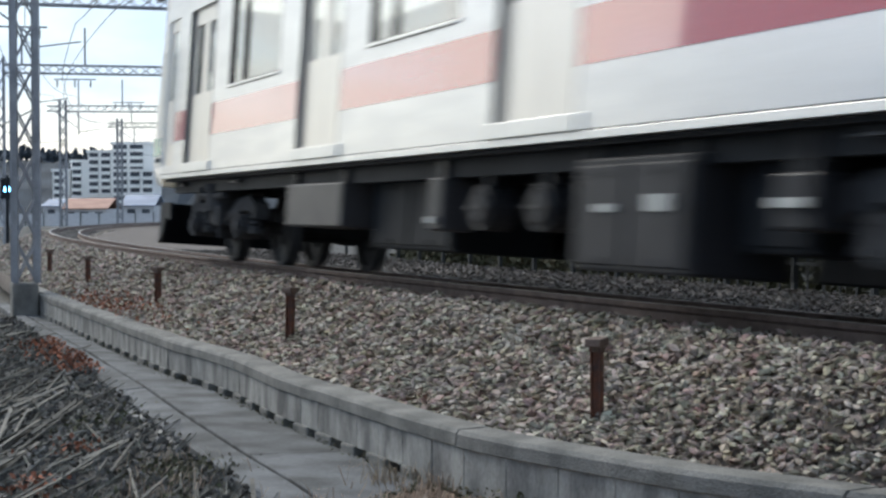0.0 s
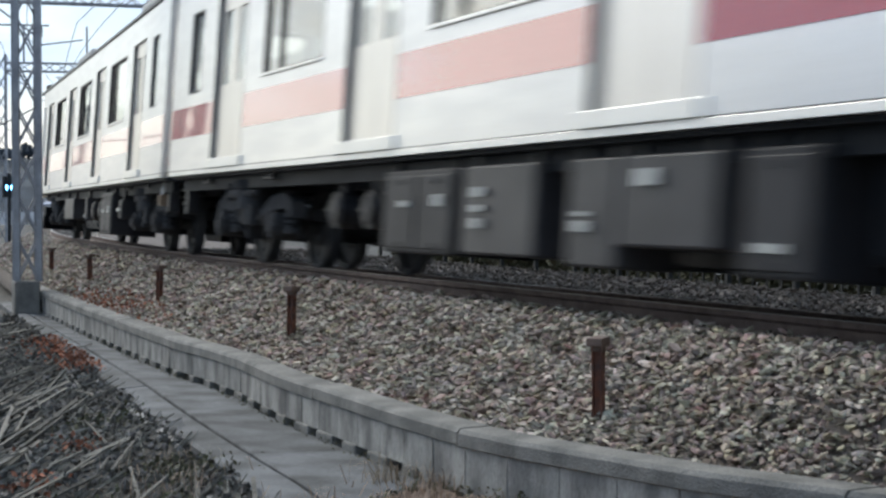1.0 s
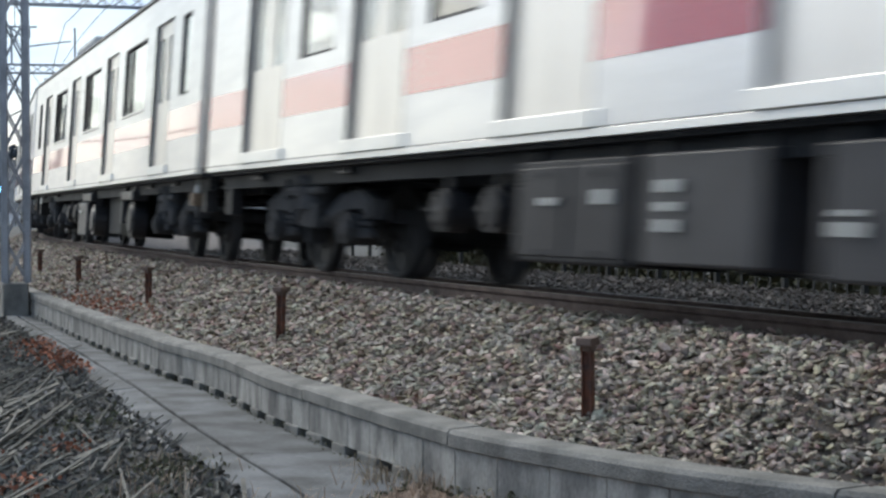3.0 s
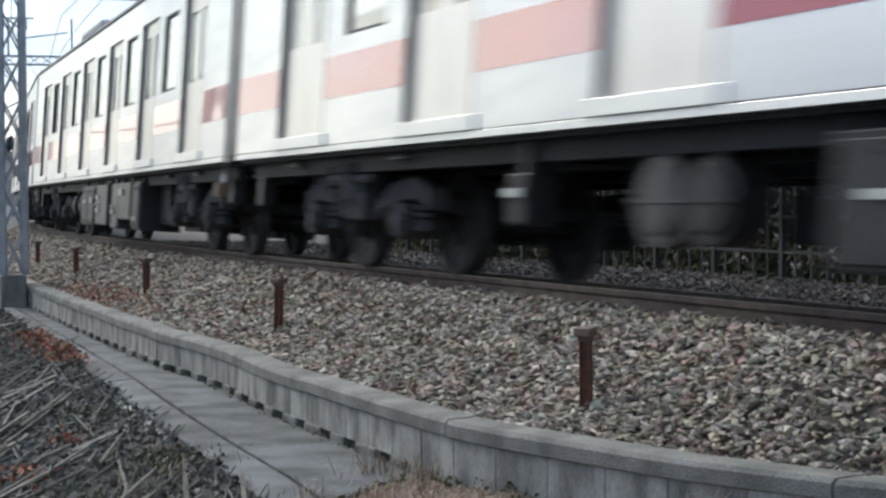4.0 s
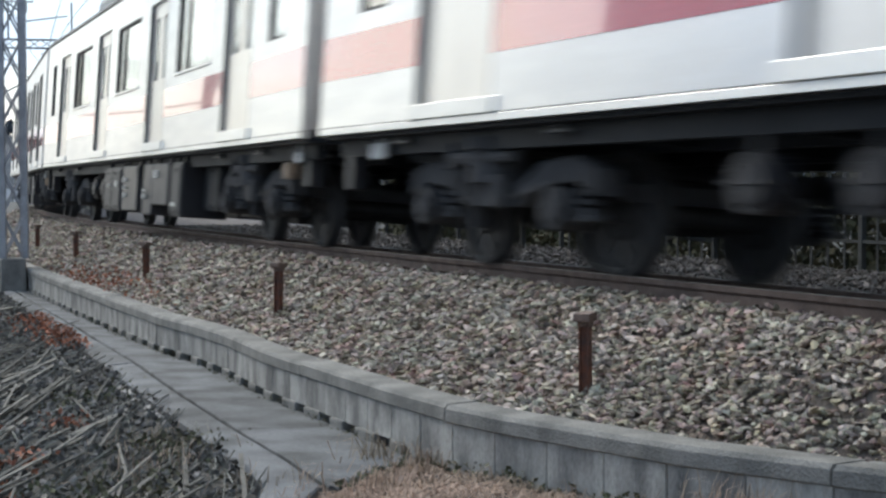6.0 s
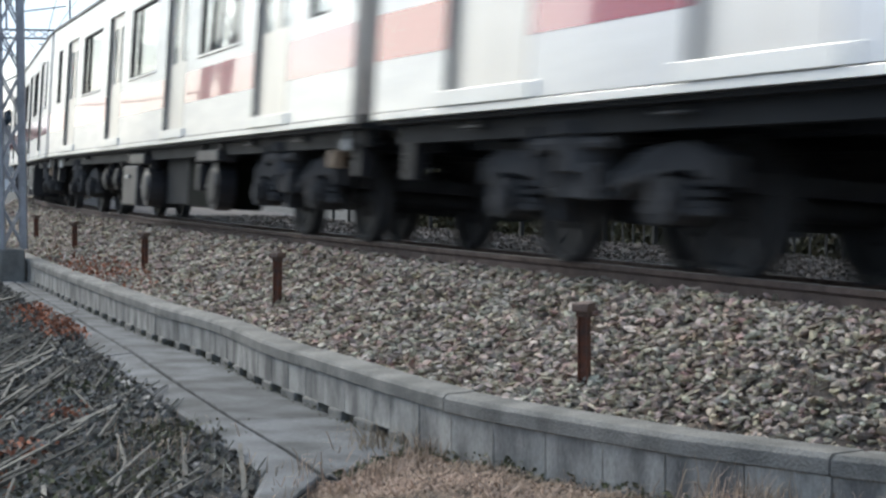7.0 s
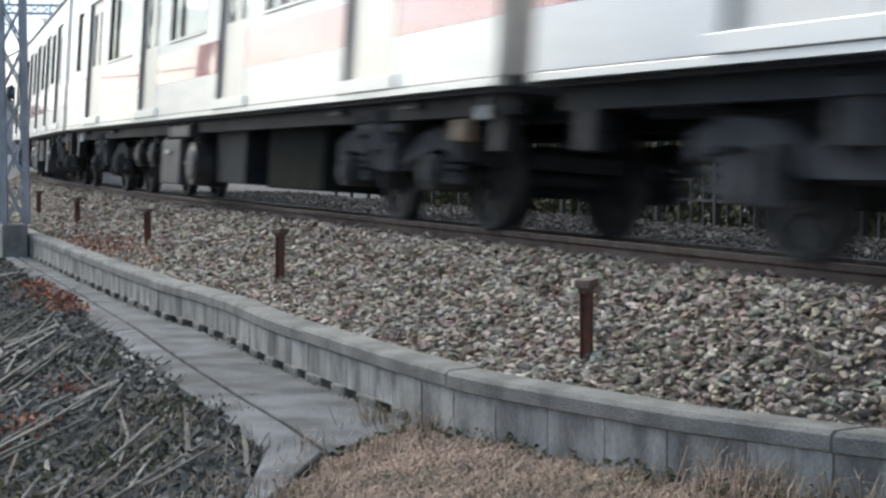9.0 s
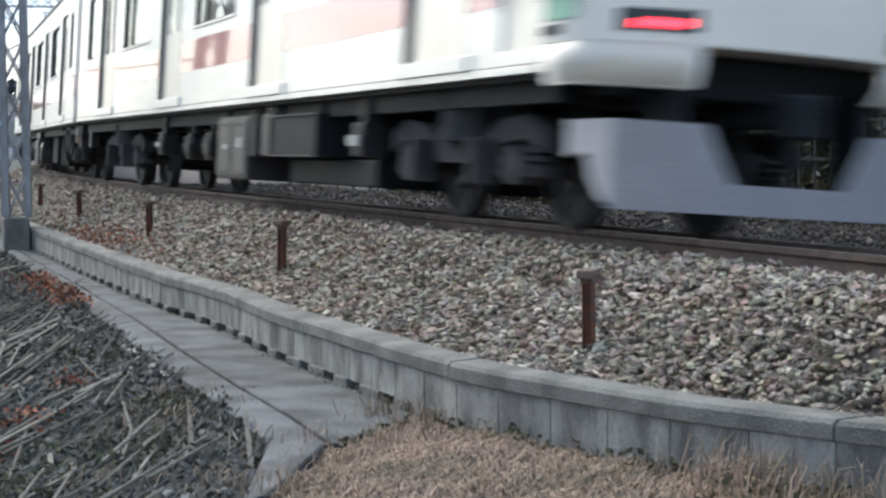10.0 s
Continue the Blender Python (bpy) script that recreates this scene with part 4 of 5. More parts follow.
    ob = leaf_cloud("green_weeds", rows, GREEN_WEED, rng)
    tagged(ob, "small dull green weeds by the channel", "weeds", kind="stuff")


for s, u, w, top, label in ((24.3, 2.74, 0.325, 5.72, "grey lattice steel catenary mast on a concrete footing"), (45.0, 2.9, 0.36, 6.62, "grey lattice steel portal over the railway"),
                            (66.0, 2.6, 0.36, 6.52, "grey lattice steel portal over the railway"), (94.0, 2.0, 0.36, 6.75, "grey lattice steel portal over the railway"),
                            (121.0, 2.2, 0.36, 7.3, "grey lattice steel portal over the railway")):
    build_portal(s, u, w, top, 13.0, label, s < 30)
build_wires()
build_apartments()
build_hill()
build_shed(-75, -69.5, 300, 12, 2.2, 3.4, ROOF_BLUE, "low building with a blue-grey roof")
build_shed(-69.5, -61.5, 292, 14, 1.7, 3.5, ROOF_ORANGE, "low building with an orange tiled roof")
build_shed(-61, -56.5, 310, 10, 1.9, 3.0, ROOF_ORANGE, "low building with an orange tiled roof")
build_shed(-57, -51.5, 285, 10, 2.2, 4.0, ROOF_BLUE, "low building with a blue-grey roof")
build_far_fence()
build_near_fence()
build_signal()
build_litter()


# ---------------------------------------------------------------- the train
SPEED, START = 18.6054, 1.8224      # metres a second; where the first gap between cars stands at 0 s
PITCH, HALF = 20.0, 9.77
SIDE, FLOOR, EAVE = 1.39, 1.012, 3.50
DOORS = (-7.05, -2.35, 2.35, 7.05)
SIX_WINDOWS = (-6.22, -3.10, 0.0, 3.10, 6.22)
SIX_DOORS = (-7.80, -4.65, -1.55, 1.55, 4.65, 7.80)
DOOR_W, DOOR_Z0, DOOR_Z1 = 1.30, 1.18, 3.10


def side_openings(cab, six=False):
    """Openings of one side: x0, x1, z0, z1."""
    if six:
        return [(d - DOOR_W / 2, d + DOOR_W / 2, DOOR_Z0, DOOR_Z1) for d in SIX_DOORS] + [(c - 0.48, c + 0.48, 2.02, 3.03) for c in SIX_WINDOWS]
    out = [(d - DOOR_W / 2, d + DOOR_W / 2, DOOR_Z0, DOOR_Z1) for d in DOORS]
    out += [(c - 1.0, c + 1.0, 2.02, 3.03) for c in (-4.7, 0.0, 4.7)]
    out += [(-8.95, -8.35, 2.02, 3.03)]
    out += [(8.30, 8.92, 1.18, 3.10)] if cab else [(8.35, 8.95, 2.02, 3.03)]
    return out


def side_sheet(bm, openings, y, x0, x1, z0, z1, inner=0.09):
    """A side sheet with openings through it and their reveals; y is its outer face."""
    sgn = 1 if y > 0 else -1
    xs = sorted({x0, x1, *[a for o in openings for a in o[:2] if x0 < a < x1]})
    zs = sorted({z0, z1, *[a for o in openings for a in o[2:4] if z0 < a < z1]})
    grid = {}

    def vert(x, z, back):
        key = (x, z, back)
        if key not in grid:
            grid[key] = bm.verts.new((x, y - sgn * inner * back, z))
        return grid[key]
    for xa, xb in zip(xs, xs[1:]):
        for za, zb in zip(zs, zs[1:]):
            cx, cz = (xa + xb) / 2, (za + zb) / 2
            if any(o[0] < cx < o[1] and o[2] < cz < o[3] for o in openings):
                continue
            for back in (0, 1):
                bm.faces.new([vert(x, z, back) for x, z in ((xa, za), (xb, za), (xb, zb), (xa, zb))])
            for (xp, zp), (xq, zq), (dx, dz) in (((xa, za), (xb, za), (0, -1)), ((xb, za), (xb, zb), (1, 0)), ((xb, zb), (xa, zb), (0, 1)), ((xa, zb), (xa, za), (-1, 0))):
                mx, mz = (xp + xq) / 2 + dx * 0.01, (zp + zq) / 2 + dz * 0.01
                inside = x0 < mx < x1 and z0 < mz < z1 and not any(o[0] < mx < o[1] and o[2] < mz < o[3] for o in openings)
                if not inside:
                    bm.faces.new((vert(xp, zp, 0), vert(xq, zq, 0), vert(xq, zq, 1), vert(xp, zp, 1)))


def frame_ring(bm, x0, x1, z0, z1, y0, y1, w):
    box(bm, x0, x0 + w, y0, y1, z0, z1)
    box(bm, x1 - w, x1, y0, y1, z0, z1)
    box(bm, x0 + w, x1 - w, y0, y1, z0, z0 + w)
    box(bm, x0 + w, x1 - w, y0, y1, z1 - w, z1)


def shared(cache, name, maker, mat, parent, m, label="", smooth=False):
    """A part whose mesh is made once and shared."""
    if name not in cache:
        bm = bmesh.new()
        maker(bm)
        cache[name] = mesh_of(name, bm, mat, smooth)
    ob = piece(name.split("/")[0], cache[name], parent, m)
    if label:
        ob["label"] = label
    return ob


CACHE = {}


def door_leaf(bm):
    # one leaf, 0.64 wide, its window cut through; local y 0 is the outer face
    side_sheet(bm, [(-0.20, 0.20, 0.86, 1.72)], 0.0001, -0.318, 0.318, 0.0, 1.92, 0.04)


def door_pane(bm):
    box(bm, -0.20, 0.20, -0.026, -0.018, 0.86, 1.72)


def window_pane(bm):
    box(bm, -0.93, 0.93, -0.008, 0.0, 0.03, 0.98)


def window_trim(bm):
    box(bm, 0.955, 1.0, -0.06, 0.010, 0.0, 1.01)
    box(bm, -1.0, -0.975, -0.06, 0.010, 0.0, 1.01)
    box(bm, -0.975, 0.955, -0.06, 0.010, 0.98, 1.01)
    box(bm, -0.975, 0.955, -0.06, -0.022, 0.0, 0.03)
    box(bm, 0.40, 0.45, -0.03, 0.006, 0.03, 0.98)


def window_ledge(bm):
    box(bm, -1.0, 1.0, 0.0, 0.022, -0.03, 0.002, 0.004)


def small_pane(bm):
    box(bm, -0.27, 0.27, -0.008, 0.0, 0.03, 0.98)


def small_trim(bm):
    frame_ring(bm, -0.30, 0.30, 0.0, 1.01, -0.06, 0.002, 0.03)


def narrow_pane(bm):
    box(bm, -0.45, 0.45, -0.008, 0.0, 0.03, 0.98)


def narrow_trim(bm):
    frame_ring(bm, -0.48, 0.48, 0.0, 1.01, -0.06, 0.004, 0.03)


def step_plate(bm):
    box(bm, -0.74, 0.74, -0.03, 0.030, 0.0, 0.112, 0.004)


def jamb_strip(bm):
    box(bm, 0.0, 0.018, -0.058, 0.002, 0.0, 1.92)


def add_side(car, sgn, cab, six):
    """Doors, windows, bands and sills of one side."""
    turn = Matrix.Identity(4) if sgn > 0 else pose(0, 0, 0, 0, 0, 180)
    xm = 1 if sgn > 0 else -1

    def at(x, z, depth):
        return Matrix.Translation((x, sgn * (SIDE - depth), z)) @ turn
    doors = SIX_DOORS if six else DOORS
    for d in doors:
        for k in (-0.322, 0.322):
            leaf = shared(CACHE, "door_leaf", door_leaf, DOOR_STEEL, car, at(d + k, DOOR_Z0, 0.05), "brushed steel sliding door leaf")
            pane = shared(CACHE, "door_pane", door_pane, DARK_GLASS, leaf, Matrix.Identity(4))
            pane.visible_shadow = False
        for e in (-1, 1):
            m = at(d + e * DOOR_W / 2, DOOR_Z0, 0.0) @ (pose(0, 0, 0) if e * xm < 0 else Matrix.Diagonal((-1, 1, 1, 1)))
            shared(CACHE, "door_seal", jamb_strip, SEAL, car, m, "dark grey rubber door seal")
        shared(CACHE, "step_plate", step_plate, SILL_STEEL, car, at(d, 1.070, 0.0), "bright steel door sill")
    for c in SIX_WINDOWS if six else ():
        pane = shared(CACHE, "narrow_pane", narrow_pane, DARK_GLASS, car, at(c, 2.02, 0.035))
        pane.visible_shadow = False
        shared(CACHE, "narrow_window_frame", narrow_trim, RUBBER, car, at(c, 2.02, 0.012), "black narrow window frame")
    for c in () if six else (-4.7, 0.0, 4.7):
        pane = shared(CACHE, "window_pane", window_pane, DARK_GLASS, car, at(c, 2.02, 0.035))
        pane.visible_shadow = False
        shared(CACHE, "window_frame", window_trim, RUBBER, car, at(c, 2.02, 0.012), "black window frame")
        shared(CACHE, "window_ledge", window_ledge, SILL_STEEL, car, at(c, 2.02, 0.0), "bright steel window ledge")
    for c in () if six else ((-8.65,) if cab else (-8.65, 8.65)):
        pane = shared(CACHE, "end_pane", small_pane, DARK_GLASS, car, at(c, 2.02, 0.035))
        pane.visible_shadow = False
        shared(CACHE, "end_window_frame", small_trim, RUBBER, car, at(c, 2.02, 0.012), "black window frame")
    # red band between the doors
    edges = [-HALF + 0.01] + [x for d in doors for x in (d - DOOR_W / 2 - 0.02, d + DOOR_W / 2 + 0.02)] + [(8.26 if cab else HALF - 0.01)]
    for a, b in zip(edges[::2], edges[1::2]):
        bm = bmesh.new()
        y0, y1 = sgn * (SIDE - 0.002), sgn * (SIDE + 0.004)
        box(bm, a, b, min(y0, y1), max(y0, y1), 1.487, 1.862)
        part("red_band", bm, RED_FILM, car, "glossy red band")
    # sill along the foot of the side, and the bead above it
    bm = bmesh.new()
    y0, y1 = sgn * (SIDE - 0.05), sgn * (SIDE + 0.008)
    end = 8.95 if cab else HALF
    box(bm, -HALF, end, min(y0, y1), max(y0, y1), FLOOR, 1.066, 0.003)
    part("side_sill", bm, SILL_STEEL, car, "pale steel sill")
    bm = bmesh.new()
    y0, y1 = sgn * (SIDE - 0.01), sgn * (SIDE + 0.0035)
    box(bm, -HALF, end, min(y0, y1), max(y0, y1), 1.0665, 1.076)
    part("sill_seam", bm, RUBBER, car, "dark seam")
    bm = bmesh.new()
    y0, y1 = sgn * (SIDE - 0.04), sgn * (SIDE + 0.028)
    box(bm, -HALF, HALF, min(y0, y1), max(y0, y1), EAVE - 0.03, EAVE + 0.02, 0.006)
    part("rain_gutter", bm, BOX_LIGHT, car, "grey rain gutter")


def build_body(car, cab, six):
    bm = bmesh.new()
    x_end = 8.95 if cab else HALF
    for sgn in (1, -1):
        side_sheet(bm, side_openings(cab, six), sgn * SIDE, -HALF, x_end, FLOOR, EAVE)
    part("body_side", bm, STEEL, car, "brushed stainless steel body")
    # roof
    bm = bmesh.new()
    arc = [(SIDE * math.cos(a), EAVE + 0.34 * math.sin(a)) for a in np.linspace(0, math.pi, 15)]
    ring = arc + [(0.96 * y, z - 0.06) for y, z in arc[::-1]]
    loft(bm, [[Vector((x, y, z)) for y, z in ring] for x in (-HALF, x_end + (0.3 if cab else 0))])
    part("roof", bm, ROOF_GREY, car, "grey painted roof")
    # floor with the black underframe
    bm = bmesh.new()
    front = 8.95 if cab else HALF
    box(bm, -HALF, front, -1.32, 1.32, 0.98, 1.10)
    for y in (-1.15, 1.15, -0.5, 0.5):
        box(bm, -HALF + 0.1, front - 0.1, y - 0.05, y + 0.05, 0.84, 0.98)
    for x in np.arange(-8.5, 8.6, 1.7):
        box(bm, x - 0.05, x + 0.05, -1.2, 1.2, 0.86, 0.975)
    part("underframe", bm, UNDER, car, "black underframe")
    for x0 in (-HALF, HALF - 0.05):
        if cab and x0 > 0:
            continue
        for y0, y1, z0, z1 in ((-SIDE + 0.1, -0.45, FLOOR + 0.02, EAVE), (0.45, SIDE - 0.1, FLOOR + 0.02, EAVE), (-0.45, 0.45, 3.05, EAVE + 0.25)):
            bm = bmesh.new()
            box(bm, x0, x0 + 0.05, y0, y1, z0, z1)
            part("end_wall", bm, STEEL, car)
    bm = bmesh.new()
    box(bm, -HALF + 0.1, 8.2, -1.25, 1.25, 3.30, 3.34)
    part("ceiling_panel", bm, INSIDE, car, "white ceiling panel")
    for y in (-0.55, 0.55):
        bm = bmesh.new()
        box(bm, -HALF + 0.4, 8.0, y - 0.5, y + 0.5, 3.25, 3.296)
        part("ceiling_lamp", bm, CEILING_GLOW, car, "lit ceiling lamp strip")
    for sgn in (1, -1):
        bm = bmesh.new()
        side_sheet(bm, [(a - 0.03, b + 0.03, z0 - 0.03, z1 + 0.03) for a, b, z0, z1 in side_openings(cab, six)], sgn * 1.295, -HALF + 0.1, 8.94, 1.11, 3.29, 0.01)
        part("lining", bm, INSIDE, car, "white inner lining")
    # seats along both sides inside
    for a, b in () if six else ((-6.3, -3.1), (-1.6, 1.6), (3.1, 6.3)):
        for sgn in (1, -1):
            bm = bmesh.new()
            y0, y1 = sgn * 0.85, sgn * 1.28
            box(bm, a, b, min(y0, y1), max(y0, y1), 1.35, 1.55, 0.03)
            y0, y1 = sgn * 1.18, sgn * 1.28
            box(bm, a, b, min(y0, y1), max(y0, y1), 1.56, 2.0, 0.03)
            part("seat", bm, RED_FILM, car, "long red seat")
    for x in (-5.0, 5.0):
        bm = bmesh.new()
        box(bm, x - 1.3, x + 1.3, -0.95, 0.95, EAVE + 0.24, EAVE + 0.62, 0.08)
        for k in range(8):
            box(bm, x - 1.1 + k * 0.3, x - 0.95 + k * 0.3, -0.97, 0.97, EAVE + 0.34, EAVE + 0.5)
        part("air_conditioner", bm, ROOF_GREY, car, "grey roof cooling unit")
    for sgn in (1, -1):
        add_side(car, sgn, cab, six)
    if not cab:
        build_gangway(car, HALF)
    # black bellows at the rear
    return car


def build_gangway(car, x):
    bm = bmesh.new()
    for k in range(5):
        w = 0.52 + 0.03 * (k % 2)
        frame_ring(bm, -w, w, 1.08, 3.12, 0.0, 0.05, 0.09)
    # rings stand across the track
    for i, v in enumerate(bm.verts):
        k = (i // 32)
        v.co = Vector((x + 0.01 + 0.045 * k + v.co.y * 0.8, v.co.x, v.co.z))
    part("gangway", bm, RUBBER, car, "black bellows between the cars")
    for sgn in (1, -1):
        bm = bmesh.new()
        for k in range(4):
            box(bm, x + 0.03 + 0.05 * k, x + 0.075 + 0.05 * k, min(sgn * 1.02, sgn * (1.10 + 0.015 * (k % 2))), max(sgn * 1.02, sgn * (1.10 + 0.015 * (k % 2))), 1.46, 3.30, 0.004)
        curtain = part("gap_curtain", bm, CURTAIN_GREY, car, "grey pleated curtain between the cars")
        bm = bmesh.new()
        box(bm, x + 0.02, x + 0.235, min(sgn * 1.0, sgn * 1.125), max(sgn * 1.0, sgn * 1.125), 1.40, 1.458, 0.006)
        part("curtain_hem", bm, RUBBER, curtain, "black hem")
    bm = bmesh.new()
    rod(bm, (x - 0.5, 0, 0.88), (x + 0.2, 0, 0.88), 0.08)
    shank = part("coupler", bm, UNDER, car, "black coupler")
    bm = bmesh.new()
    box(bm, x - 0.02, x + 0.2, -0.13, 0.13, 0.76, 1.0, 0.02)
    part("coupler_head", bm, UNDER, shank)


def wheelset_form(bm):
    rod(bm, (0, -0.75, 0), (0, 0.75, 0), 0.075, n=12)
    for sgn in (1, -1):
        prof = [(0.10, 0.07), (0.17, 0.075), (0.20, 0.02), (0.36, 0.02), (0.385, 0.065), (0.43, 0.062), (0.455, -0.055), (0.455, -0.07), (0.385, -0.07), (0.36, -0.02), (0.20, -0.02), (0.17, -0.06), (0.10, -0.06)]
        rings = []
        for i in range(25):
            a = i * math.tau / 24
            rings.append([Vector((r * math.cos(a), sgn * (GAUGE_HALF + 0.01 + y), r * math.sin(a))) for r, y in prof])
        loft(bm, rings, closed=True, caps=False)
        for i in range(6):
            a = i * math.tau / 6
            rod(bm, (0.28 * math.cos(a), sgn * (GAUGE_HALF + 0.03), 0.28 * math.sin(a)), (0.28 * math.cos(a), sgn * (GAUGE_HALF + 0.045), 0.28 * math.sin(a)), 0.03, n=6)
    bmesh.ops.remove_doubles(bm, verts=bm.verts[:], dist=0.0005)


def bogie_form(bm):
    for sgn in (1, -1):
        y = sgn * 0.98
        # side frame, dropped in the middle, of box section
        pts = [(-1.5, 0.60), (-1.2, 0.70), (-0.75, 0.66), (-0.42, 0.52), (0.42, 0.52), (0.75, 0.66), (1.2, 0.70), (1.5, 0.60)]
        loft(bm, [[Vector((x, y - 0.085, z - 0.08)), Vector((x, y + 0.085, z - 0.08)), Vector((x, y + 0.085, z + 0.09)), Vector((x, y - 0.085, z + 0.09))] for x, z in pts])
        for ax in (-1.05, 1.05):
            rod(bm, (ax, y - 0.12, 0.43), (ax, y + 0.17, 0.43), 0.145, n=14)          # axle box
            rod(bm, (ax, y + 0.17, 0.43), (ax, y + 0.20, 0.43), 0.09, n=12)
            for k in (-0.24, 0.24):
                for j in range(4):
                    rod(bm, (ax + k, y, 0.40 + j * 0.06), (ax + k, y, 0.435 + j * 0.06), 0.088, n=10)
            box(bm, ax - 0.34, ax + 0.34, y - 0.07, y + 0.07, 0.345, 0.40, 0.012)
            box(bm, ax - 0.05 - 0.44 * (1 if ax > 0 else -1), ax + 0.05 - 0.44 * (1 if ax > 0 else -1), y - 0.25, y - 0.05, 0.28, 0.62, 0.01)   # brake
        rod(bm, (0, y + 0.02, 0.60), (0, y + 0.02, 0.84), 0.25, n=18)                   # air spring
        rod(bm, (0, y + 0.02, 0.84), (0, y + 0.02, 0.93), 0.28, n=18)
        rod(bm, (-0.55, y + 0.20, 0.78), (0.45, y + 0.20, 0.78), 0.04, n=8)             # yaw damper
        rod(bm, (-0.05, y + 0.20, 0.78), (0.45, y + 0.20, 0.78), 0.055, n=8)
        box(bm, 0.43, 0.52, y + 0.05, y + 0.25, 0.70, 0.90, 0.01)
        rod(bm, (0.38, y + 0.16, 0.50), (0.38, y + 0.16, 0.92), 0.035, n=8)
        box(bm, -0.30, -0.12, y + 0.10, y + 0.20, 0.42, 0.66, 0.02)
        rod(bm, (-1.0, y + 0.13, 0.60), (-0.4, y + 0.13, 0.50), 0.018, n=6)
    box(bm, -0.22, 0.22, -0.9, 0.9, 0.46, 0.68, 0.02)
    box(bm, -1.35, -1.25, -0.8, 0.8, 0.5, 0.62)
    box(bm, 1.25, 1.35, -0.8, 0.8, 0.5, 0.62)
    box(bm, -0.85, -0.3, -0.35, 0.35, 0.3, 0.7, 0.05)
    box(bm, 0.3, 0.85, -0.35, 0.35, 0.3, 0.7, 0.05)


def add_bogies(car):
    for x in (-6.9, 6.9):
        b = shared(CACHE, "bogie", bogie_form, BOGIE_GREY, car, Matrix.Translation((x, 0, 0)), "dusty grey bogie frame with air springs")
        for ax in (-1.05, 1.05):
            shared(CACHE, "wheelset", wheelset_form, WHEEL_STEEL, b, Matrix.Translation((ax, 0, 0.43)), "worn steel wheels on an axle", smooth=False)


def add_box(car, x0, x1, z0, mat, label, top=0.90, depth=0.75, ribs=True, marks=(), sides=(1, -1), out=1.30):
    """A case hung under the floor, on both sides of the car or on one, with lid seams, latches and hangers."""
    for sgn in sides:
        ob_y0, ob_y1 = sgn * (out - depth), sgn * out
        bm = bmesh.new()
        box(bm, x0, x1, min(ob_y0, ob_y1), max(ob_y0, ob_y1), z0, top, 0.02)
        if ribs:
            n = max(1, round((x1 - x0) / 0.75))
            for i in range(n):
                a, b = x0 + (x1 - x0) * i / n + 0.03, x0 + (x1 - x0) * (i + 1) / n - 0.03
                y0, y1 = sgn * out, sgn * (out + 0.018)
                box(bm, a, b, min(y0, y1), max(y0, y1), z0 + 0.04, top - 0.05, 0.008)
                for zz in (z0 + 0.07, top - 0.1):
                    y0, y1 = sgn * (out + 0.018), sgn * (out + 0.035)
                    box(bm, (a + b) / 2 - 0.04, (a + b) / 2 + 0.04, min(y0, y1), max(y0, y1), zz - 0.02, zz + 0.02)
        for x in (x0 + 0.1, x1 - 0.1):
            box(bm, x - 0.03, x + 0.03, min(ob_y0, ob_y1) + 0.05, max(ob_y0, ob_y1) - 0.05, top - 0.01, 0.985)
        eq = part("equipment_box", bm, mat, car, label)
        for mx, mz, w, h in marks:
            bm = bmesh.new()
            y0, y1 = sgn * (out + 0.018), sgn * (out + 0.040)
            box(bm, mx - w / 2, mx + w / 2, min(y0, y1), max(y0, y1), mz - h / 2, mz + h / 2)
            part("name_plate", bm, LABEL_WHITE, eq, "white plate")


def add_drum(car, x, z, r, mat, w=0.22, sides=(1, -1)):
    """A round fan or motor casing whose end faces outward."""
    for sgn in sides:
        bm = bmesh.new()
        rod(bm, (x, sgn * (1.25 - w), z), (x, sgn * 1.24, z), r, n=20)
        rod(bm, (x, sgn * 1.24, z), (x, sgn * 1.27, z), r * 0.8, r * 0.7, n=20)
        box(bm, x - 0.03, x + 0.03, sgn * 1.14 - 0.05, sgn * 1.14 + 0.05, z, 0.985)
        box(bm, x - r, x + r, min(sgn * 1.2, sgn * 1.28), max(sgn * 1.2, sgn * 1.28), z - 0.012, z + 0.012)
        part("blower", bm, mat, car, "round grey blower casing")


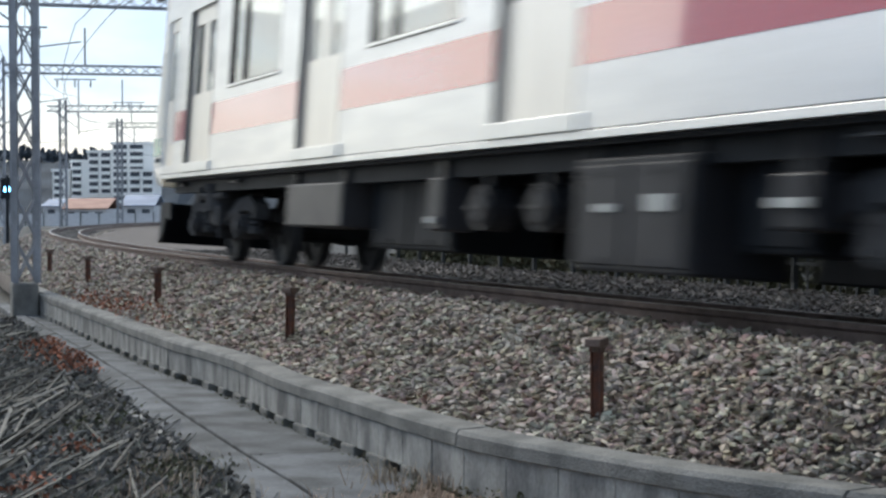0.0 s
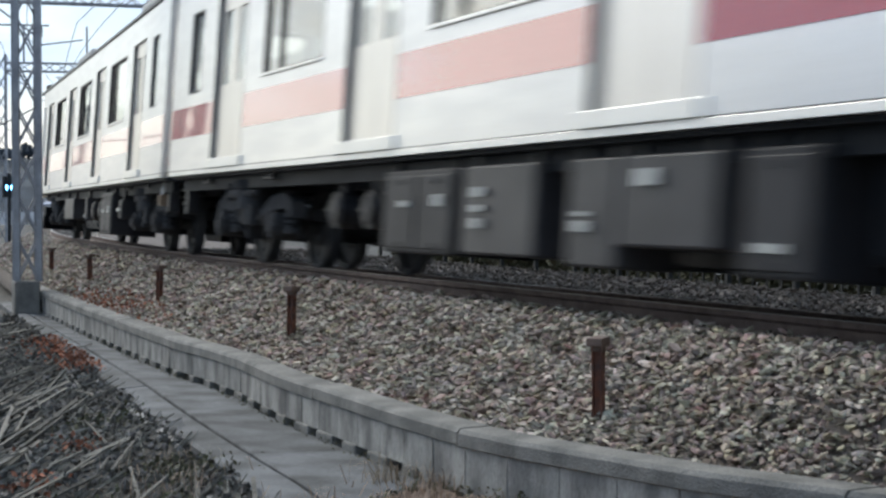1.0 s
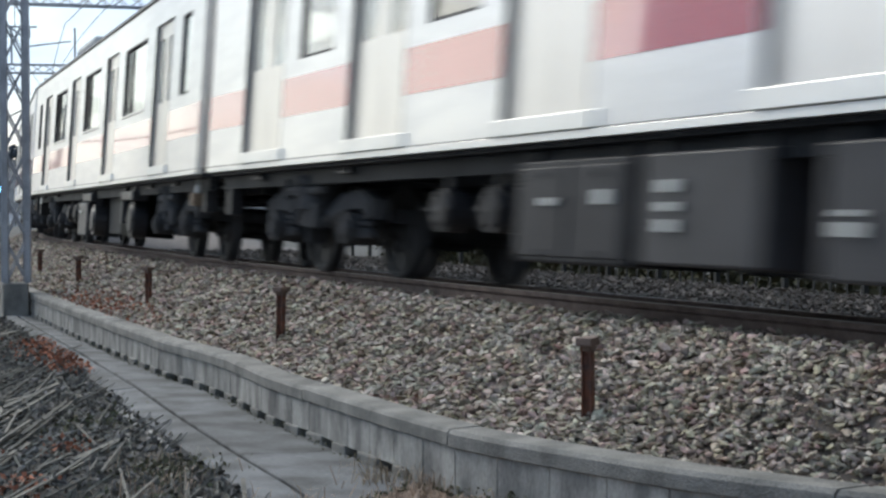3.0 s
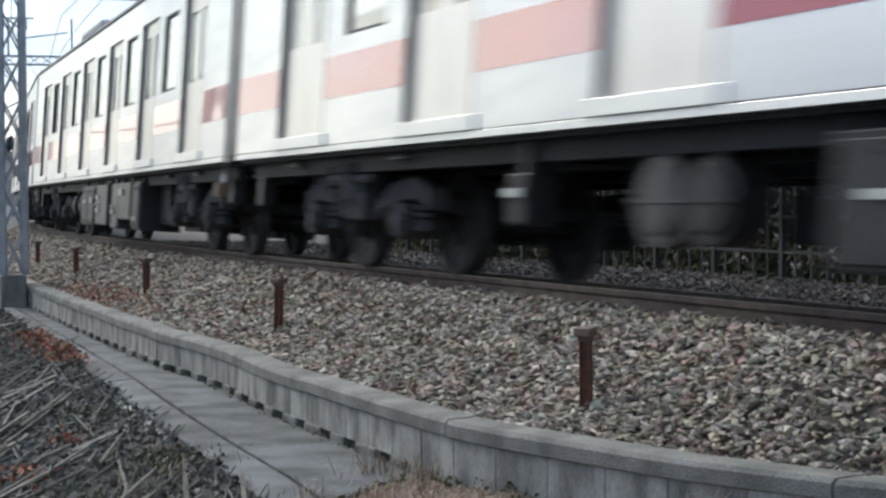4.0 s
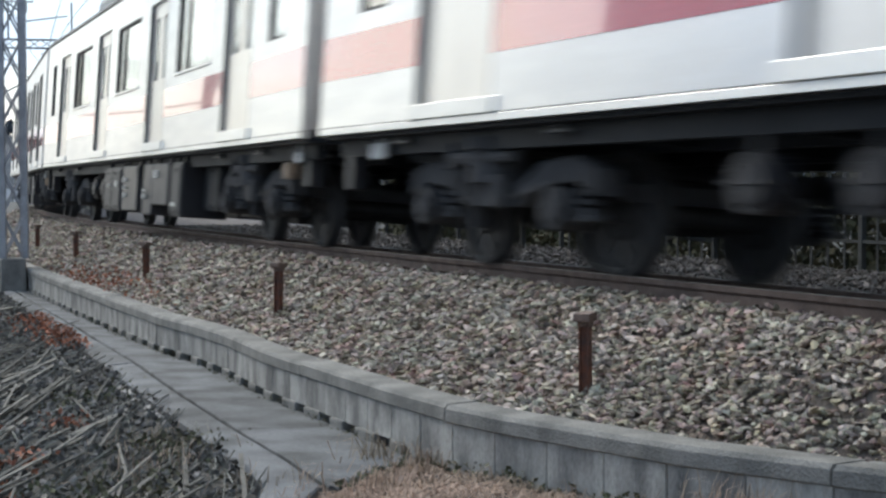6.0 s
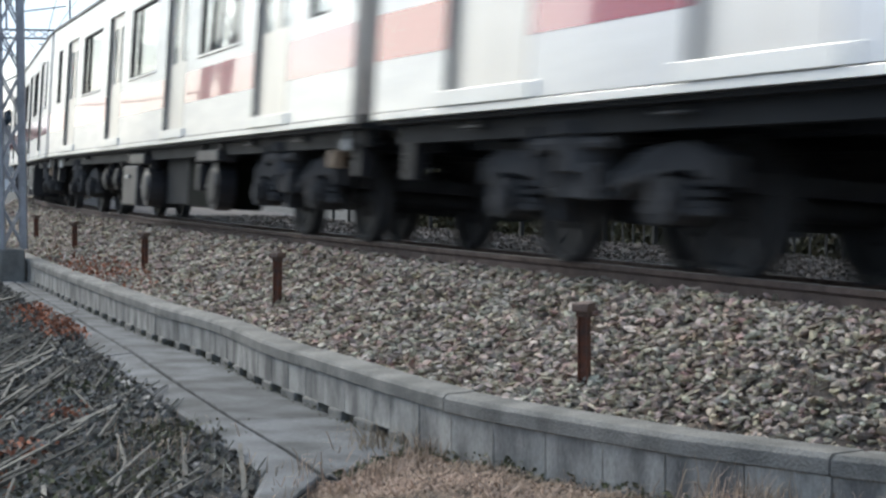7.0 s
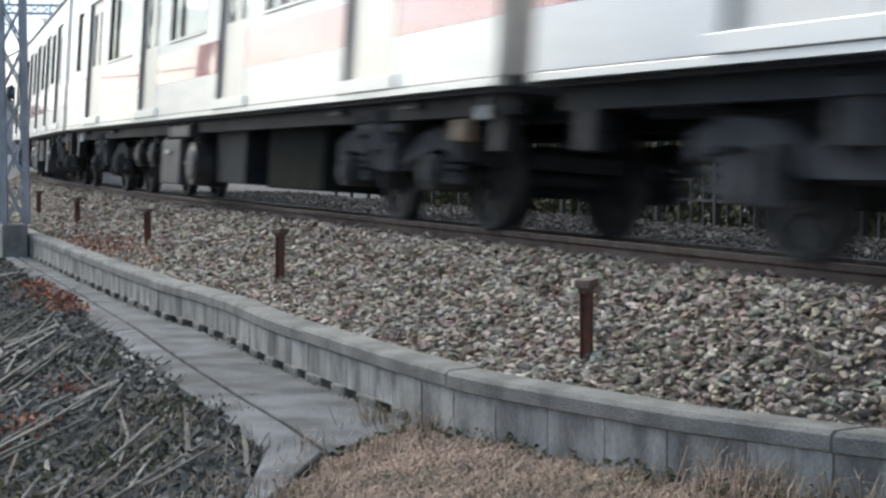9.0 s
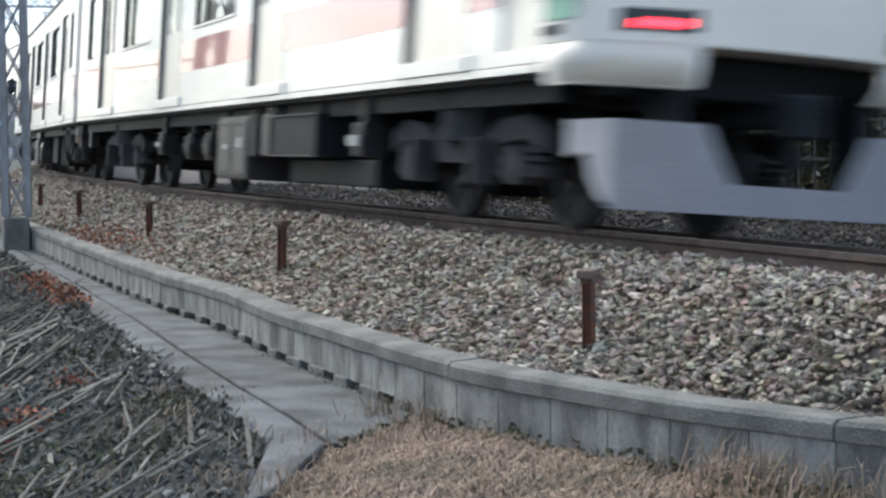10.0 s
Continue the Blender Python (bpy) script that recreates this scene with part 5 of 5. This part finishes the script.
def under_gear(car, kind):
    if kind == "cab":
        add_box(car, 1.75, 3.45, 0.43, BOX_LIGHT, "grey equipment case", top=0.85, depth=0.5, ribs=False)
        add_box(car, -0.25, 1.6, 0.26, UNDER, "black equipment case", depth=0.9, out=1.02)
        add_box(car, -0.62, -0.38, 0.42, BOX_LIGHT, "pale grey valve case", depth=0.3, ribs=False, top=0.84, marks=((-0.5, 0.50, 0.1, 0.05),))
        add_drum(car, -1.26, 0.60, 0.17, BOX_GREY)
        add_drum(car, -2.26, 0.60, 0.17, BOX_GREY)
        add_box(car, -4.31, -2.92, 0.19, BOX_GREY, "grey equipment case", marks=((-3.35, 0.58, 0.18, 0.05), (-4.0, 0.61, 0.20, 0.10)))
        add_box(car, -5.05, -4.45, 0.34, UNDER, "black equipment case", out=1.02)
        add_box(car, -5.45, -5.15, 0.46, BOX_GREY, "small relay case", depth=0.25, ribs=False, top=0.76, marks=((-5.3, 0.60, 0.24, 0.05),))
    if kind == "tail":
        add_box(car, -3.25, -3.0, 0.46, BOX_GREY, "small relay case", depth=0.25, ribs=False, top=0.76, marks=((-3.12, 0.60, 0.2, 0.06),))
        add_drum(car, -1.65, 0.58, 0.17, BOX_GREY)
        add_drum(car, -0.62, 0.58, 0.17, BOX_GREY)
        add_box(car, 0.16, 1.48, 0.20, BOX_LIGHT, "grey equipment case", marks=((0.62, 0.56, 0.18, 0.05), (1.22, 0.60, 0.16, 0.10)))
        add_box(car, 1.55, 1.75, 0.45, BOX_GREY, "narrow grey case", depth=0.3, ribs=False)
        add_box(car, 2.0, 2.36, 0.46, BOX_LIGHT, "pale grey control case", depth=0.4, ribs=False)
        add_box(car, 2.37, 3.97, 0.46, UNDER, "black resistor case in a pale frame", depth=0.9, ribs=False, top=0.87)
        for sgn in (1, -1):
            bm = bmesh.new()
            y0, y1 = sgn * 1.30, sgn * 1.325
            frame_ring(bm, 2.37, 3.97, 0.46, 0.87, min(y0, y1), max(y0, y1), 0.012)
            part("case_frame", bm, BOX_LIGHT, car, "pale frame")
        add_box(car, 2.2, 4.9, 0.20, UNDER, "black equipment case", depth=0.9, ribs=False, top=0.45, out=1.02)
        add_box(car, 5.0, 5.25, 0.46, BOX_GREY, "small relay case", depth=0.25, ribs=False, top=0.76, marks=((5.12, 0.60, 0.2, 0.09),))
    if kind == "motor":
        add_drum(car, 3.46, 0.58, 0.17, BOX_GREY)
        add_drum(car, 2.56, 0.58, 0.17, BOX_GREY)
        add_box(car, 0.52, 2.02, 0.22, BOX_GREY, "grey inverter case", marks=((1.52, 0.62, 0.16, 0.05), (0.80, 0.645, 0.14, 0.09)))
        add_box(car, -0.85, 0.38, 0.24, BOX_LIGHT, "pale grey inverter case", ribs=False, marks=((0.04, 0.70, 0.16, 0.07), (0.04, 0.58, 0.16, 0.05), (0.04, 0.47, 0.14, 0.07)))
        add_box(car, -2.0, -1.36, 0.20, BOX_LIGHT, "grey contactor case", depth=0.5, ribs=False, marks=((-1.6, 0.46, 0.16, 0.07), (-1.6, 0.54, 0.14, 0.03)))
        add_box(car, -3.14, -2.03, 0.34, BOX_LIGHT, "pale grey filter case", depth=0.8, ribs=False, marks=((-2.4, 0.76, 0.2, 0.10),))
        add_box(car, -4.05, -3.41, 0.20, BOX_GREY, "grey switch case", depth=0.6, marks=((-3.7, 0.36, 0.2, 0.05),))
        add_box(car, -5.0, -4.2, 0.30, UNDER, "black junction case", depth=0.8, out=1.02)
    if kind in ("trailer", "plain"):
        add_drum(car, 3.5, 0.58, 0.17, BOX_GREY, sides=(1,))
        add_drum(car, 2.5, 0.58, 0.17, BOX_GREY, sides=(1,))
        add_box(car, 0.45, 1.57, 0.18, BOX_LIGHT, "grey compressor case", top=0.76, depth=0.6, ribs=False, marks=((1.05, 0.60, 0.22, 0.05),), sides=(1,))
        add_box(car, 0.0, 1.10, 0.78, BOX_LIGHT, "pale grey control case", depth=0.25, ribs=False, top=0.93, sides=(1,))
        add_drum(car, 0.0, 0.46, 0.27, BOX_LIGHT, sides=(1,))
        add_box(car, -1.8, -0.4, 0.24, UNDER, "black equipment case", depth=0.35, ribs=False, sides=(1,), out=1.02)
    if kind == "plain":
        add_box(car, -4.8, -2.8, 0.22, OLIVE, "dark olive tank case", depth=0.7, ribs=False, sides=(1,), out=1.02)
    if kind == "trailer":
        add_box(car, -3.35, -1.85, 0.22, OLIVE, "dark olive tank case", depth=0.6, ribs=False, sides=(1,), out=1.02)
        add_box(car, -4.55, -3.45, 0.76, BOX_LIGHT, "pale grey control case", depth=0.25, ribs=False, top=0.90, sides=(1,))
        add_drum(car, -4.2, 0.48, 0.28, BOX_GREY, sides=(1,))
        add_box(car, -3.68, -3.48, 0.42, BOX_GREY, "pale grey valve case", depth=0.3, ribs=False, top=0.74, sides=(1,))
    if kind == "converter":
        add_box(car, 3.25, 3.5, 0.40, BOX_GREY, "small relay case", depth=0.25, ribs=False, top=0.76, marks=((3.38, 0.62, 0.2, 0.06),))
        add_drum(car, 1.62, 0.56, 0.27, BOX_LIGHT)
        add_drum(car, 1.12, 0.56, 0.25, BOX_GREY, 0.3)
        add_box(car, -1.58, -0.05, 0.20, BOX_GREY, "grey converter case", marks=((-0.45, 0.58, 0.22, 0.05), (-1.1, 0.62, 0.22, 0.08)))
        add_box(car, -2.35, -1.87, 0.44, BOX_LIGHT, "pale grey control case", depth=0.4, ribs=False, top=0.87)
        add_box(car, -3.75, -2.36, 0.44, UNDER, "black resistor case in a pale frame", depth=0.9, ribs=False, top=0.87)
        for sgn in (1, -1):
            bm = bmesh.new()
            y0, y1 = sgn * 1.30, sgn * 1.325
            frame_ring(bm, -3.75, -1.87, 0.44, 0.87, min(y0, y1), max(y0, y1), 0.012)
            part("case_frame", bm, BOX_LIGHT, car, "pale frame")
        add_box(car, -4.82, -4.21, 0.20, BOX_LIGHT, "grey battery case", depth=0.5, ribs=False)
        add_box(car, -5.5, -5.25, 0.46, BOX_GREY, "small relay case", depth=0.25, ribs=False, top=0.76, marks=((-5.38, 0.62, 0.22, 0.06),))
    # brake pipes and small gear common to all
    for sgn in (1, -1):
        bm = bmesh.new()
        rod(bm, (-9.3, sgn * 1.1, 0.93), (9.3 if kind not in ("cab", "tail") else 8.0, sgn * 1.1, 0.93), 0.022, n=6)
        rod(bm, (-9.3, sgn * 0.9, 0.90), (9.3 if kind not in ("cab", "tail") else 8.0, sgn * 0.9, 0.90), 0.018, n=6)
        part("brake_pipe", bm, UNDER, car, "black pipe")
    for x, z0 in ((9.47, 0.55), (-9.40, 0.58)):
        if kind in ("cab", "tail") and x > 8:
            continue
        for sgn in (1, -1):
            bm = bmesh.new()
            box(bm, x - 0.09, x + 0.09, min(sgn * 1.05, sgn * 1.2), max(sgn * 1.05, sgn * 1.2), z0, 0.86, 0.01)
            rod(bm, (x, sgn * 1.12, 0.86), (x, sgn * 1.12, 0.985), 0.02, n=6)
            part("valve_case", bm, BOX_GREY, car, "small grey valve case")
    # tan junction box over the rear axle, pale plates near the ends
    for sgn in (1, -1):
        if kind == "tail":
            continue
        bm = bmesh.new()
        box(bm, -8.80, -8.62, min(sgn * 1.10, sgn * 1.22), max(sgn * 1.10, sgn * 1.22), 0.66, 0.82, 0.012)
        box(bm, -8.78, -8.64, min(sgn * 1.22, sgn * 1.228), max(sgn * 1.22, sgn * 1.228), 0.68, 0.80, 0.003)
        rod(bm, (-8.71, sgn * 1.16, 0.82), (-8.71, sgn * 1.16, 0.985), 0.015, n=6)
        part("junction_box", bm, TAN_PAINT, car, "small tan junction box")
        for x, w, tall in ((-9.30, 0.16, 0.10),) + (((8.66, 0.30, 0.13),) if kind in ("trailer", "plain") else ()):
            bm = bmesh.new()
            box(bm, x - w / 2, x + w / 2, min(sgn * 1.25, sgn * 1.28), max(sgn * 1.25, sgn * 1.28), 0.80, 0.80 + tall, 0.006)
            rod(bm, (x, sgn * 1.26, 0.80 + tall), (x, sgn * 1.26, 0.985), 0.012, n=6)
            part("end_plate", bm, LABEL_GREY, car, "pale hanging plate")
        for x in (-7.8, -5.9, 5.6, 8.2):
            bm = bmesh.new()
            box(bm, x - 0.14, x + 0.14, min(sgn * 1.24, sgn * 1.29), max(sgn * 1.24, sgn * 1.29), 0.915, 0.935, 0.004)
            box(bm, x - 0.02, x + 0.02, min(sgn * 1.2, sgn * 1.26), max(sgn * 1.2, sgn * 1.26), 0.93, 0.985)
            part("step_iron", bm, BOX_LIGHT, car, "worn steel step iron")


def cab_outline(y, z):
    """How far forward the cab's face stands."""
    lean = 0.0 if z < 1.9 else 0.16 * (z - 1.9)
    return 9.86 - lean - 0.42 * (abs(y) / SIDE) ** 2.6


def build_cab(car, skirt_mat, skirt_label):
    # rounded front shell from the side's end to the face, open below
    rows = []
    for z in (1.19, 1.22, 1.35, 1.7, 2.0, 2.4, 2.8, 3.2, EAVE):
        side = SIDE if z > 1.02 else SIDE - (1.03 - z) * 0.6
        pts = [Vector((8.95, side, z)), Vector((9.15, side, z))]
        for k in np.linspace(1, -1, 17):
            pts.append(Vector((cab_outline(k * side * 0.985, z), k * side * 0.985, z)))
        pts += [Vector((9.15, -side, z)), Vector((8.95, -side, z))]
        rows.append(pts)
    bm = bmesh.new()
    loft(bm, rows, closed=False)
    top = rows[-1]
    mid = [bm.verts.new(p + Vector((-0.12, 0, 0.16)) * 1.0) for p in top]
    tv = [bm.verts.new(p) for p in top]
    cv = [bm.verts.new((p.x - 0.5, p.y * 0.5, EAVE + 0.30)) for p in top]
    for a, b in ((tv, mid), (mid, cv)):
        for i in range(len(a) - 1):
            bm.faces.new((a[i], a[i + 1], b[i + 1], b[i]))
    bm.faces.new(cv)
    low = [bm.verts.new(p) for p in rows[0]]
    bm.faces.new(low)
    part("cab_front", bm, WHITE_PAINT, car, "white moulded cab front", smooth=True)
    # windscreen
    bm = bmesh.new()
    rows = []
    for z in (2.05, 2.4, 2.8, 3.2):
        rows.append([Vector((cab_outline(y, z) + 0.012, y, z)) for y in np.linspace(-1.2, 1.2, 15)])
    loft(bm, rows, closed=False)
    part("windscreen", bm, CAB_GLASS, car, "dark wrap-round windscreen")
    bm = bmesh.new()
    rows = []
    for z in (1.62, 1.90):
        rows.append([Vector((cab_outline(y, z) + 0.010, y, z)) for y in np.linspace(-0.75, 0.75, 11)])
    loft(bm, rows, closed=False)
    part("front_band", bm, RED_FILM, car, "red band on the front")
    for sgn in (1, -1):
        bm = bmesh.new()
        rows = []
        for z in (1.285, 1.335):
            rows.append([Vector((cab_outline(sgn * y, z) + 0.015, sgn * y, z)) for y in np.linspace(0.78, 1.10, 7)])
        loft(bm, rows, closed=False)
        part("tail_light", bm, TAIL_RED, car, "glowing red tail light")
        bm = bmesh.new()
        rows = []
        for z in (1.26, 1.40):
            rows.append([Vector((cab_outline(sgn * y, z) + 0.008, sgn * y, z)) for y in np.linspace(0.72, 1.18, 7)])
        loft(bm, rows, closed=False)
        part("lamp_surround", bm, CAB_GLASS, car, "dark lamp lens")
        # lower corner valance
        bm = bmesh.new()
        rows = []
        for z, tuck in ((0.93, 0.13), (0.95, 0.09), (1.05, 0.03), (1.185, 0.0)):
            row = [Vector((8.96, sgn * (SIDE - tuck * 0.4), z)), Vector((9.15, sgn * (SIDE - tuck * 0.5), z))]
            for k in np.linspace(1.0, 0.50, 9):
                y = k * SIDE * 0.985
                row.append(Vector((cab_outline(y, z) - tuck * 1.2, sgn * (y - tuck * 0.4), z)))
            rows.append(row)
        loft(bm, rows, closed=False)
        bmesh.ops.solidify(bm, geom=bm.faces[:], thickness=0.03)
        part("valance", bm, WHITE_PAINT, car, "white rounded corner valance", smooth=True)
        # crew door, handrails and green corner mark
        bm = bmesh.new()
        side_sheet(bm, [(8.40, 8.82, 2.05, 2.95)], sgn * (SIDE - 0.03), 8.30, 8.92, 1.18, 3.10, 0.03)
        door = part("crew_door", bm, DOOR_STEEL, car, "narrow crew door")
        bm = bmesh.new()
        y0, y1 = sgn * (SIDE - 0.052), sgn * (SIDE - 0.044)
        box(bm, 8.40, 8.82, min(y0, y1), max(y0, y1), 2.05, 2.95)
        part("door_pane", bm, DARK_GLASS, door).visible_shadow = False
        bm = bmesh.new()
        for x in (8.24, 8.98):
            rod(bm, (x, sgn * (SIDE + 0.03), 1.45), (x, sgn * (SIDE + 0.03), 2.7), 0.013, n=6)
        part("handrail", bm, SILL_STEEL, car, "steel handrail")
        bm = bmesh.new()
        y0, y1 = sgn * (SIDE - 0.002), sgn * (SIDE + 0.005)
        box(bm, 9.0, 9.42, min(y0, y1), max(y0, y1), 1.33, 1.57)
        part("corner_mark", bm, GREEN_FILM, car, "green corner mark")
        bm = bmesh.new()
        box(bm, 8.98, 9.22, min(sgn * 1.36, sgn * 1.41), max(sgn * 1.36, sgn * 1.41), 1.24, 1.30, 0.01)
        part("foot_step", bm, UNDER, car, "dark recessed foot step")
        # apron plate behind the corner
        bm = bmesh.new()
        y0, y1 = sgn * 1.16, sgn * 1.20
        pts = [(9.03, 0.48), (9.03, 0.72), (9.64, 0.72), (9.64, 0.20), (9.54, 0.22), (9.40, 0.34), (9.30, 0.52), (9.14, 0.50)]
        loft(bm, [[Vector((x, y, z)) for x, z in pts] for y in (y0, y1)])
        part("skirt", bm, skirt_mat, car, skirt_label + " skirt plate")
    # pilot plate across the front
    bm = bmesh.new()
    rows = []
    for f in (0.0, 0.5, 1.0):
        row = []
        for y in np.linspace(-1.2, 1.2, 25):
            top = 0.36 + 0.36 * min(1.0, max(0.0, (abs(y) - 0.42) / 0.16))
            row.append(Vector((9.64 + 0.14 * (1 - (y / 1.2) ** 2), y, 0.17 + (top - 0.17) * f)))
        rows.append(row)
    loft(bm, rows, closed=False)
    r = bmesh.ops.solidify(bm, geom=bm.faces[:], thickness=0.025)
    part("pilot", bm, skirt_mat, car, skirt_label + " track guard")
    for y in (-0.7, 0.7):
        bm = bmesh.new()
        box(bm, 9.2, 9.6, y - 0.04, y + 0.04, 0.3, 1.0, 0.01)
        part("bracket", bm, UNDER, car, "black bracket")
    bm = bmesh.new()
    box(bm, 8.85, 9.32, -1.0, 1.0, 0.90, 1.188, 0.02)
    part("coupler_pocket", bm, UNDER, car, "black coupler pocket")
    bm = bmesh.new()
    rod(bm, (8.9, 0, 0.80), (9.85, 0, 0.80), 0.075)
    shank = part("coupler", bm, UNDER, car, "black coupler")
    bm = bmesh.new()
    box(bm, 9.75, 9.94, -0.14, 0.14, 0.66, 0.94, 0.02)
    part("coupler_head", bm, UNDER, shank)


def build_car(kind, six):
    car = new("train_car")
    label = ("stainless steel six-door train car with a red band" if six else "stainless steel four-door train car with a red band") if kind not in ("cab", "tail") else "stainless steel cab car with a red band and white rounded front"
    tagged(car, label, "train car", "cars of the train")
    build_body(car, kind in ("cab", "tail"), six)
    add_bogies(car)
    under_gear(car, kind)
    if kind == "cab":
        build_cab(car, UNDER, "black")
    if kind == "tail":
        build_cab(car, SKIRT_PAINT, "pale grey")
    return car


def car_pose(middle, turned=False):
    """A car whose middle stands at that many metres along the track: its two bogies ride on the curve."""
    a, b = canted_pose(middle - 6.9), canted_pose(middle + 6.9)
    p, q = a.translation, b.translation
    fwd = (q - p).normalized()
    up = canted_pose(middle).to_3x3() @ Vector((0, 0, 1))
    y = up.cross(fwd).normalized()
    m = Matrix((fwd, y, fwd.cross(y))).transposed().to_4x4()
    return Matrix.Translation((p + q) / 2) @ m @ (pose(0, 0, 0, 0, 0, 180) if turned else Matrix.Identity(4))


KINDS = ("cab", "motor", "trailer", "motor", "converter", "motor", "trailer", "converter", "plain", "tail")
SIX_DOOR_CARS = (3, 4, 7)


def middle_of(i, t):
    return START + SPEED * t + 10.0 - PITCH * i


def build_train():
    made, cars = {}, []
    for i, kind in enumerate(KINDS):
        m = car_pose(middle_of(i, 0.0), i == 9)
        key = (kind, i in SIX_DOOR_CARS)
        if key not in made:
            made[key] = build_car(*key)
            made[key].matrix_basis = m
            cars.append(made[key])
        else:
            cars.append(copy_thing(made[key], m))
    return cars


cars = build_train()


def motions():
    spin = math.degrees(SPEED / 0.43)
    for i, car in enumerate(cars):
        walk(car, [(k * 0.2, car_pose(middle_of(i, k * 0.2), i == 9)) for k in range(51)])
        way = -1 if i == 9 else 1
        for bogie in car.children:
            if not bogie.name.startswith("bogie"):
                continue
            for axle in bogie.children:
                x = axle.location.x
                walk(axle, [(k / 30, pose(x, 0, 0.43) @ Matrix.Rotation(radians(way * spin * k / 30), 4, "Y")) for k in range(301)])


build_stones(ballast_bed)
motions()
